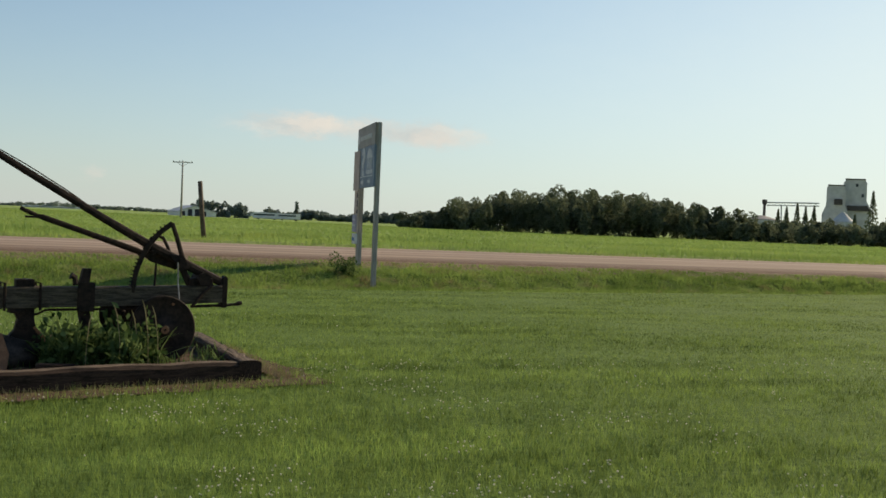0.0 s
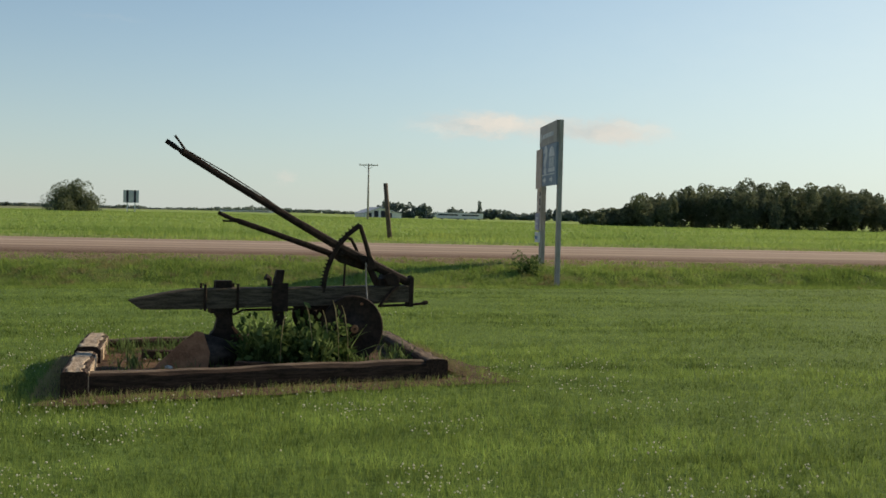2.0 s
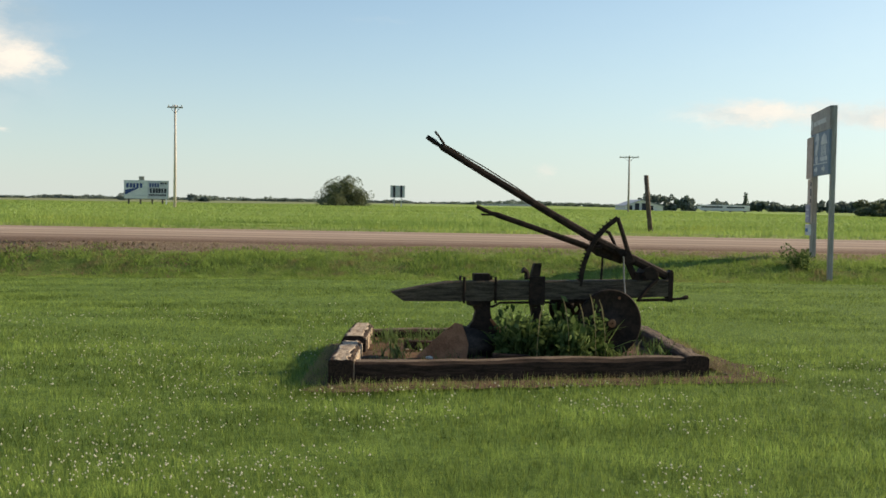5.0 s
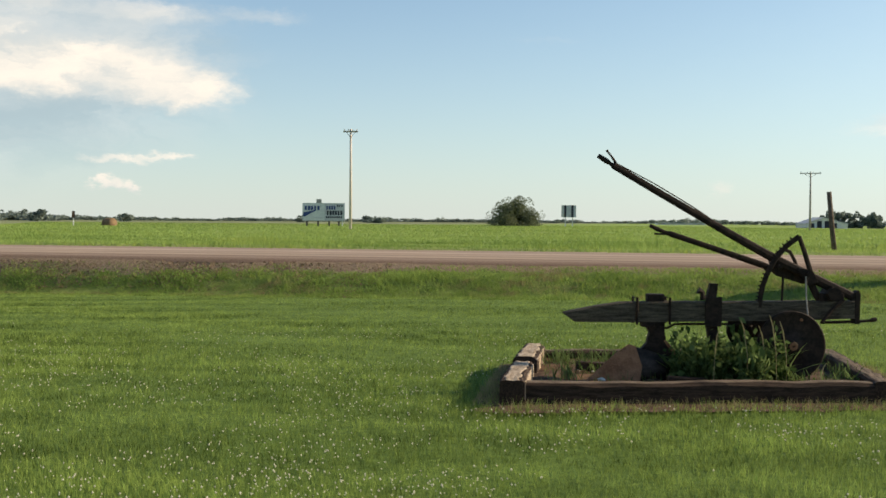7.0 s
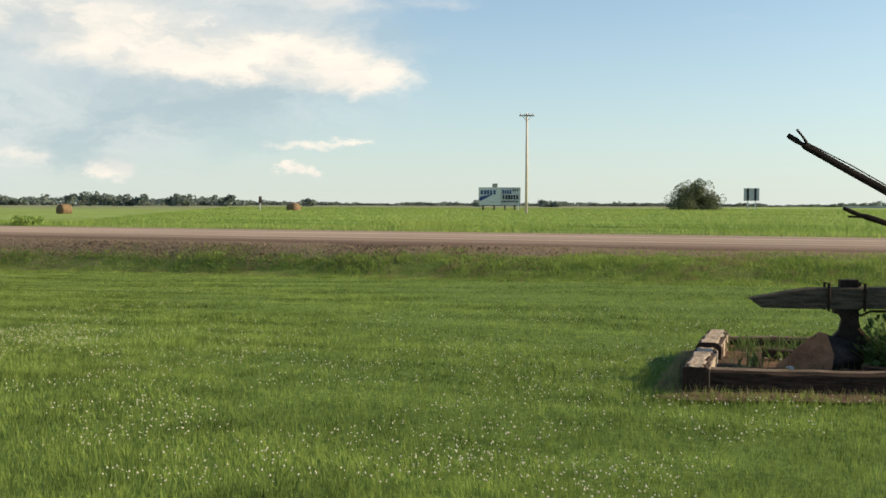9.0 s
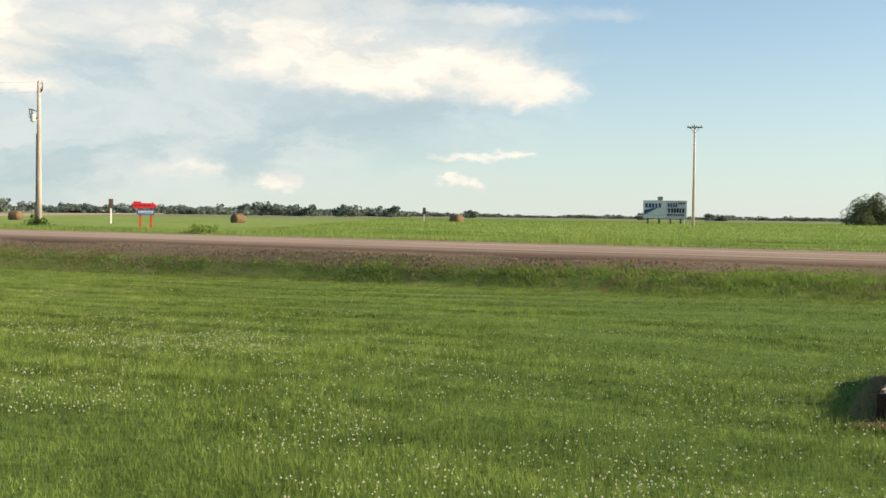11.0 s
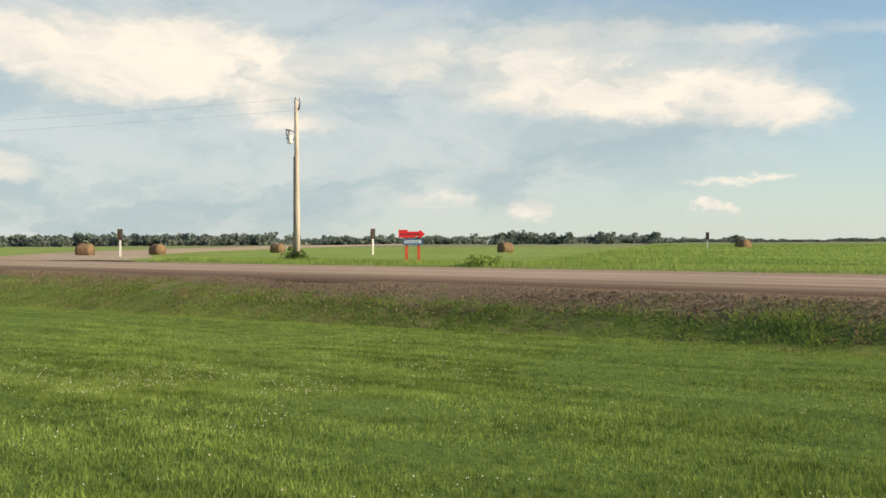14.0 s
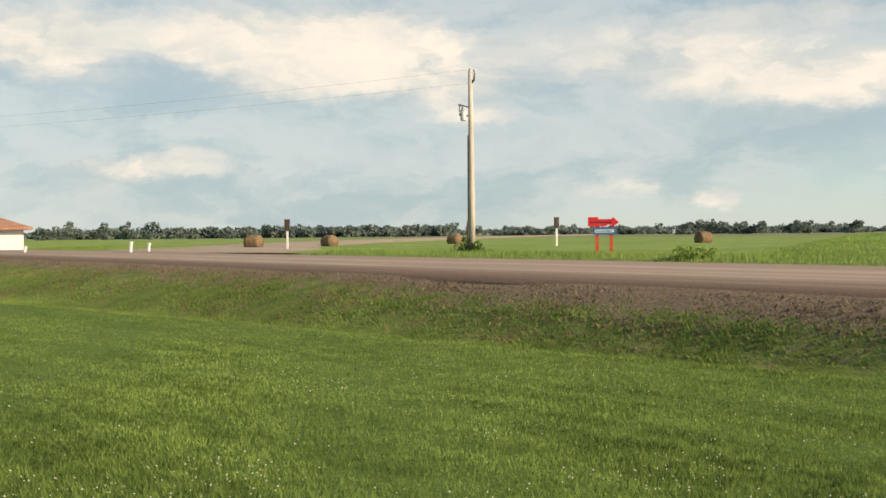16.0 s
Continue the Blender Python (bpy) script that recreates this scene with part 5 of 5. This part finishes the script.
def build_trees():
    g = random.Random(5)

    def outline(az, table):
        for (a0, h0), (a1, h1) in zip(table, table[1:]):
            if a0 <= az <= a1:
                return h0 + (h1 - h0) * (az - a0) / (a1 - a0)
        return table[-1][1]

    # dark poplar wood; heights as angles over the field
    prof = [(-15.0, 1.05), (-14.3, 0.85), (-13.2, 1.25), (-11, 1.62), (-8, 1.80), (-6.5, 1.95), (-4, 1.72), (-2.2, 1.62), (-1.9, 1.1), (-0.9, 1.35), (-0.4, 1.05), (0.6, 0.5), (2.2, 0.42)]
    spots = []
    az = -14.9
    while az < 2.2:
        d = 220 + g.uniform(0, 22)
        top = 1.5 + d * math.tan(radians(outline(az, prof) * g.uniform(0.94, 1.01)))
        spots.append((az, d, top, g.uniform(2.2, 3.2)))
        az += g.uniform(0.13, 0.24)
    wood("poplar_wood", spots, LEAF, 3000, 0.22, "dense dark green poplar wood beyond the field")
    # shrubs and scrub before the elevators
    spots = [(a, 222 + g.uniform(-6, 14), g.uniform(3.6, 5.3), g.uniform(1.8, 2.8)) for a in np.arange(-24, -14.9, 0.24)]
    wood("scrub", spots, LEAF, 1000, 0.30, "dark leafy scrub in front of the elevators", "shrubs")
    for i, (a, h) in enumerate(((-13.9, 6.6), (-14.9, 6.4))):
        tree(away(a, 226, 0), h, 1.5, "small open tree at the end of the wood", LEAF, 700, 0.34, 0.35, "tree", "trees at the end of the wood", "tree", 40 + i)
    for i, (a, d, h) in enumerate(((-21.1, 330, 15.2), (-21.9, 330, 13.0), (-17.1, 380, 11.4), (-17.6, 380, 12.6), (-16.7, 380, 10.6), (-18.0, 380, 11.6), (-18.4, 385, 12.2), (-20.3, 330, 8.5))):
        t = thing("spruce_tree", away(a, d, 0), "dark pointed spruce beside the elevators", "spruce", "spruces by the elevators")
        part("trunk", rod([(0, 0, -0.3), (0, 0, h)], [0.25, 0.03], 7), BARK, t)
        gg = np.random.default_rng(60 + i)
        z = h * gg.uniform(0.06, 1.0, 900) ** 0.9
        whorl = 0.55 + 0.45 * np.abs(np.sin(z * 2.6))
        rad, th = (h - z) * 0.24 * whorl * gg.uniform(0.3, 1, 900) ** 0.5, gg.uniform(0, 6.28, 900)
        v, f = leaves(np.stack([rad * np.cos(th), rad * np.sin(th), z], -1), 0.36)
        ob = bulk("crown", v, f, LEAF, "", "", t)
        del ob["kind"]
    # round willow clump in the field
    tree(away(28.95, 200, 0.3), 4.4, 3.3, "round dark willow bush standing in the field", LEAF, 9000, 0.14, 0.0, "bush", "willows in the field", "bush", 8, 44)
    tree(away(28.30, 201, 0.3), 5.3, 2.6, "taller dark willow bush standing in the field", LEAF, 7500, 0.14, 0.0, "bush", "willows in the field", "bush", 9, 44)
    tree(away(27.75, 202, 0.3), 3.3, 2.3, "low dark willow bush standing in the field", LEAF, 4500, 0.14, 0.0, "bush", "willows in the field", "bush", 10, 44)
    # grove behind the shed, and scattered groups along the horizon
    wood("grove", [(a, 330, h, 2.2) for a, h in ((13.0, 4.6), (12.5, 5.4), (12.0, 5.2), (11.5, 5.0), (11.0, 4.6), (10.6, 3.6))], HAZED_LEAF, 500, 0.5, "grey-green grove behind the white shed")
    spots = []
    az = 2.0
    while az < 9.6:
        spots.append((az, 430, 1.3 + 3.4 * g.uniform(0.7, 1.1) * (0.75 + 0.25 * math.sin(az * 2.1)), g.uniform(2.2, 3.6)))
        az += g.uniform(0.2, 0.36)
    wood("far_trees", spots, HAZED_LEAF, 260, 0.75, "distant dark trees along the edge of the field")
    tree(away(7.9, 420, 0), 6.2, 0.9, "slim distant spruce by the trailers", HAZED_LEAF, 400, 0.4, 0.05, "tree", "", "tree", 77)
    far = []
    az = 9.5
    while az < 100:
        d = 900 + g.uniform(0, 200)
        n1 = noise.noise(Vector((az * 0.23, 3.1, 0))) + 0.6 * noise.noise(Vector((az * 0.9, 1.7, 0)))
        late_zone = min(max((az - 44) / 14, 0), 1)
        angle = 0.10 + 0.16 * max(n1 + 0.25, 0.0) + late_zone * (0.16 + 0.22 * max(n1 + 0.35, 0.0))
        if n1 > -0.6 or late_zone > 0.6:
            far.append((az, d, 0.8 + d * math.tan(radians(angle)) * g.uniform(0.8, 1.1), g.uniform(4.5, 8.0)))
        az += g.uniform(0.22, 0.42)
    for a0, a1, h0 in ((72.0, 92.0, 0.46), (61.5, 69.5, 0.30), (52.0, 59.5, 0.26)):
        az = a0
        while az < a1:
            d = 520 + g.uniform(0, 60)
            n1 = noise.noise(Vector((az * 0.5, 8.3, 0))) + 0.5 * noise.noise(Vector((az * 1.7, 4.1, 0)))
            far.append((az, d, 0.8 + d * math.tan(radians(h0 * (1 + 0.45 * n1))), g.uniform(3.6, 5.5)))
            az += g.uniform(0.16, 0.30)
    wood("horizon_trees", far, HAZED_LEAF, 260, 1.05, "low dark tree line on the horizon")
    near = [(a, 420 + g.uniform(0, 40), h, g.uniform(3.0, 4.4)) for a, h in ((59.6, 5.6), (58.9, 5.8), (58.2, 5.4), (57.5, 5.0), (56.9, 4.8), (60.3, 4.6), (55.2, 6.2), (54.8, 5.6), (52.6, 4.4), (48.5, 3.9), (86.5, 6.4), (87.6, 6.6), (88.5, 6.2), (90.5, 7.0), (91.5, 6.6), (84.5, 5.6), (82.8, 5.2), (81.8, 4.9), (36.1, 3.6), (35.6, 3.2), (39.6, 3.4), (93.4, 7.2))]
    wood("field_trees", near, HAZED_LEAF, 420, 0.65, "clumps of dark trees across the fields")
    # leafy shrub at the foot of the sign
    tree(pose(-2.45, 27.2, -0.12), 0.75, 0.34, "leafy weed bush at the foot of the sign post", WEED, 1500, 0.032, 0.0, "bush", "", "bush", 21)
    tree(pose(-55.0, 28.9, 0.2), 0.6, 0.8, "dark weed clump at the corner of the crop", CROP_BLADE, 900, 0.09, 0.0, "bush", "", "bush", 22)
    tree(pose(-72.2, 26.0, 0.3), 0.9, 0.9, "tall weeds round the foot of the pole", WEED, 500, 0.10, 0.0, "bush", "", "bush", 23)


build_trees()


# ---- grass ----
def road_coords(x, y):
    return NR.x * x + NR.y * y, TR.x * x + TR.y * y


def in_bed(x, y, grow):
    dx, dy = x + 4.427, y - 8.087
    u, v = 0.8082 * dx + 0.5889 * dy, -0.5889 * dx + 0.8082 * dy
    return (v > -0.22 - grow) & (v < 2.66 + grow) & (u > -0.10 - grow + 0.22 * v) & (u < 3.84 + grow + 0.13 * v)


def smooth_noise(x, y, scale, seed):
    """Cheap rolling pattern for patches."""
    g = np.random.default_rng(seed)
    out = np.zeros_like(x)
    for _ in range(6):
        a, k, p = g.uniform(0, 6.28), scale * g.uniform(0.6, 1.7), g.uniform(0, 6.28)
        out += np.sin((x * np.cos(a) + y * np.sin(a)) * k + p)
    return out / 6


def fan(n, cx, cy, az0, az1, r0, r1, power):
    az, u = np.radians(rng.uniform(az0, az1, n)), rng.uniform(0, 1, n)
    r = (r0 ** power + u * (r1 ** power - r0 ** power)) ** (1 / power)
    return cx - np.sin(az) * r, cy + np.cos(az) * r, r


def build_grass():
    sets = [fan(455000, 0, 0, -25, 79, 4.6, 34, 0.35), fan(110000, -5.3, 2.0, 33, 80, 4.8, 36, 0.35), fan(130000, -11.2, 4.1, 38, 88, 4.8, 36, 0.35), fan(190000, -18.7, 6.9, 46, 100, 4.6, 36, 0.35),
            fan(50000, 0, 0, -70, 120, 0.4, 6, 1.6), fan(90000, -3, 2, -70, 130, 3, 36, 1.5)]
    x, y, r = [np.concatenate([s[i] for s in sets]) for i in range(3)]
    s, a = road_coords(x, y)
    keep = (s < lawn_edge(a) + rng.uniform(-0.15, 0.12, len(s))) & ~in_bed(x, y, np.minimum(rng.uniform(-0.30, 0.12, len(x)), 0.09 * smooth_noise(x, y, 6.0, 31)))
    x, y, r, s, a = x[keep], y[keep], r[keep], s[keep], a[keep]
    clump = smooth_noise(x, y, 2.2, 1)
    tall = (0.050 + 0.018 * clump + 0.014 * smooth_noise(x, y, 9.0, 2) + 0.024 * smooth_noise(x, y, 34.0, 3)) * rng.uniform(0.6, 1.35, len(x))
    tall *= 1 + 0.5 * in_bed(x, y, 0.35)
    tall *= np.clip(1.25 - r / 30, 0.5, 1.0)
    # one lush tuft that the mower missed
    tall *= 1 + 1.3 * np.exp(-((x + 10.6) ** 2 + (y - 7.4) ** 2) / 0.3)
    wide = 0.0052 * (np.maximum(r, 5) / 6) ** 0.75 * rng.uniform(0.7, 1.4, len(x))
    v, f = blades(x, y, height(s, a), np.maximum(tall, 0.018), wide, 0.45)
    bulk("lawn_grass", v, f, LAWN_BLADE, "short mown lawn grass with clover", "grass")
    # clover heads in drifts
    sets = [fan(28500, 0, 0, -25, 79, 4.6, 17, 0.5), fan(6000, -8, 3.0, 40, 92, 4.6, 17, 0.5), fan(5000, -18.7, 6.9, 46, 100, 4.6, 17, 0.5)]
    x, y, r = [np.concatenate([q[i] for q in sets]) for i in range(3)]
    drift = 1.1 * smooth_noise(x, y, 0.9, 5) + 1.1 * smooth_noise(x, y, 3.4, 6) - 0.12
    az = np.degrees(np.arctan2(-x, y))
    keep = (drift + 0.35 * np.clip((az - 5) / 25, -1, 1) > rng.uniform(-0.1, 0.9, len(x))) & ~in_bed(x, y, 0.1)
    s, a = road_coords(x, y)
    keep &= (s < lawn_edge(a) - 2) & (rng.uniform(0, 1, len(x)) < np.clip(1.35 - r / 16, 0.3, 1.0))
    x, y = x[keep], y[keep]
    n = len(x)
    z, q = height(s[keep], a[keep]) + rng.uniform(0.035, 0.085, n), rng.uniform(0.0035, 0.0095, n)
    octa = np.array([(1, 0, 0), (0, 1, 0), (-1, 0, 0), (0, -1, 0), (0, 0, 1), (0, 0, -1)], float)
    v = np.stack([x, y, z], -1)[:, None, :] + octa[None] * q[:, None, None]
    tri = np.array([(0, 1, 4), (1, 2, 4), (2, 3, 4), (3, 0, 4), (1, 0, 5), (2, 1, 5), (3, 2, 5), (0, 3, 5)])
    f = (np.arange(n) * 6)[:, None, None] + tri[None]
    bulk("clover_flowers", v.reshape(-1, 3), f.reshape(-1, 3), CLOVER, "small white clover flower heads in the lawn", "clover")
    # rough grass of the ditch and bank
    n = 400000
    a = rng.uniform(-125, 34, n)
    e = lawn_edge(a)
    t = rng.uniform(0, 1, n) ** 0.9
    s = e + t * (ROAD_NEAR - 0.25 - e)
    x, y = road_xy(s, a)
    patch = smooth_noise(x, y, 0.55, 8) + 0.8 * smooth_noise(x, y, 1.9, 9)
    keep = (t < 0.86 + 0.08 * np.clip((a + 24) / 14, 0, 1) + 0.32 * patch + rng.uniform(-0.25, 0.15, n) + 0.26 * np.clip((a + 14) / 40, -0.4, 0.6)) | (rng.uniform(0, 1, n) < 0.05)
    x, y, s, a, t = x[keep], y[keep], s[keep], a[keep], t[keep]
    tall = (0.085 + 0.06 * smooth_noise(x, y, 1.6, 10) + 0.06 * smooth_noise(x, y, 5.5, 15)) * rng.uniform(0.4, 1.4, len(x)) * np.where(t > 0.8, 0.6, 1.0) * np.clip(1 + (a + 2) / 60, 0.55, 1.0)
    v, f = blades(x, y, height(s, a), np.maximum(tall, 0.02), 0.024 * rng.uniform(0.6, 1.4, len(x)), 0.8)
    bulk("ditch_grass", v, f, VERGE_BLADE, "rough uncut grass on the ditch and road bank", "grass")
    # dead tufts and clods on the bare bank
    n = 46000
    a = rng.uniform(-95, -8, n)
    e = lawn_edge(a)
    t = rng.uniform(0.35, 0.99, n)
    s = e + t * (ROAD_NEAR - 0.15 - e)
    x, y = road_xy(s, a)
    keep = smooth_noise(x, y, 1.3, 14) + rng.uniform(-0.5, 0.5, n) > -0.1
    x, y, s, a = x[keep], y[keep], s[keep], a[keep]
    v, f = blades(x, y, height(s, a), rng.uniform(0.015, 0.055, len(x)), rng.uniform(0.03, 0.08, len(x)), 0.9)
    bulk("dead_grass", v, f, DEAD, "brown dead tufts on the bare road bank", "grass")
    # far verge and crop edge
    n = 100000
    a, s = rng.uniform(-140, 60, n), 41.3 + 8.5 * rng.uniform(0, 1, n)
    x, y = road_xy(s, a)
    near_side = np.hypot(x + 92, y - 12) > 13
    x, y, s, a = x[near_side], y[near_side], s[near_side], a[near_side]
    tall = (0.20 + 0.12 * smooth_noise(x, y, 0.5, 11)) * rng.uniform(0.4, 1.2, len(x)) * np.where(s < 43, 0.6, 1.0)
    v, f = blades(x, y, height(s, a), tall, 0.04 * rng.uniform(0.6, 1.4, len(x)), 0.4)
    bulk("verge_grass", v, f, CROP_BLADE, "tall grass along the far side of the road", "grass")
    n = 230000
    u = rng.uniform(0, 1, n)
    s, a = 49 + 190 * u ** 2.2, rng.uniform(-1, 1, n)
    a = -43.5 + (a + 1) / 2 * (110 + 1.6 * s) - (s - 49) * 0.62
    x, y = road_xy(s, a)
    rows = 0.10 * np.sin(s * 0.35 + 2.0 * smooth_noise(x, y, 0.06, 12))
    tall = (0.12 + rows * 0.30 + 0.04 * smooth_noise(x, y, 0.35, 13)) * rng.uniform(0.8, 1.08, n)
    v, f = blades(x, y, height(s, a), tall, (0.045 + 0.0012 * (s - 49)) * rng.uniform(0.6, 1.4, n), 0.9)
    bulk("crop", v, f, CROP_BLADE, "knee-high green crop in the field", "crop")


build_grass()
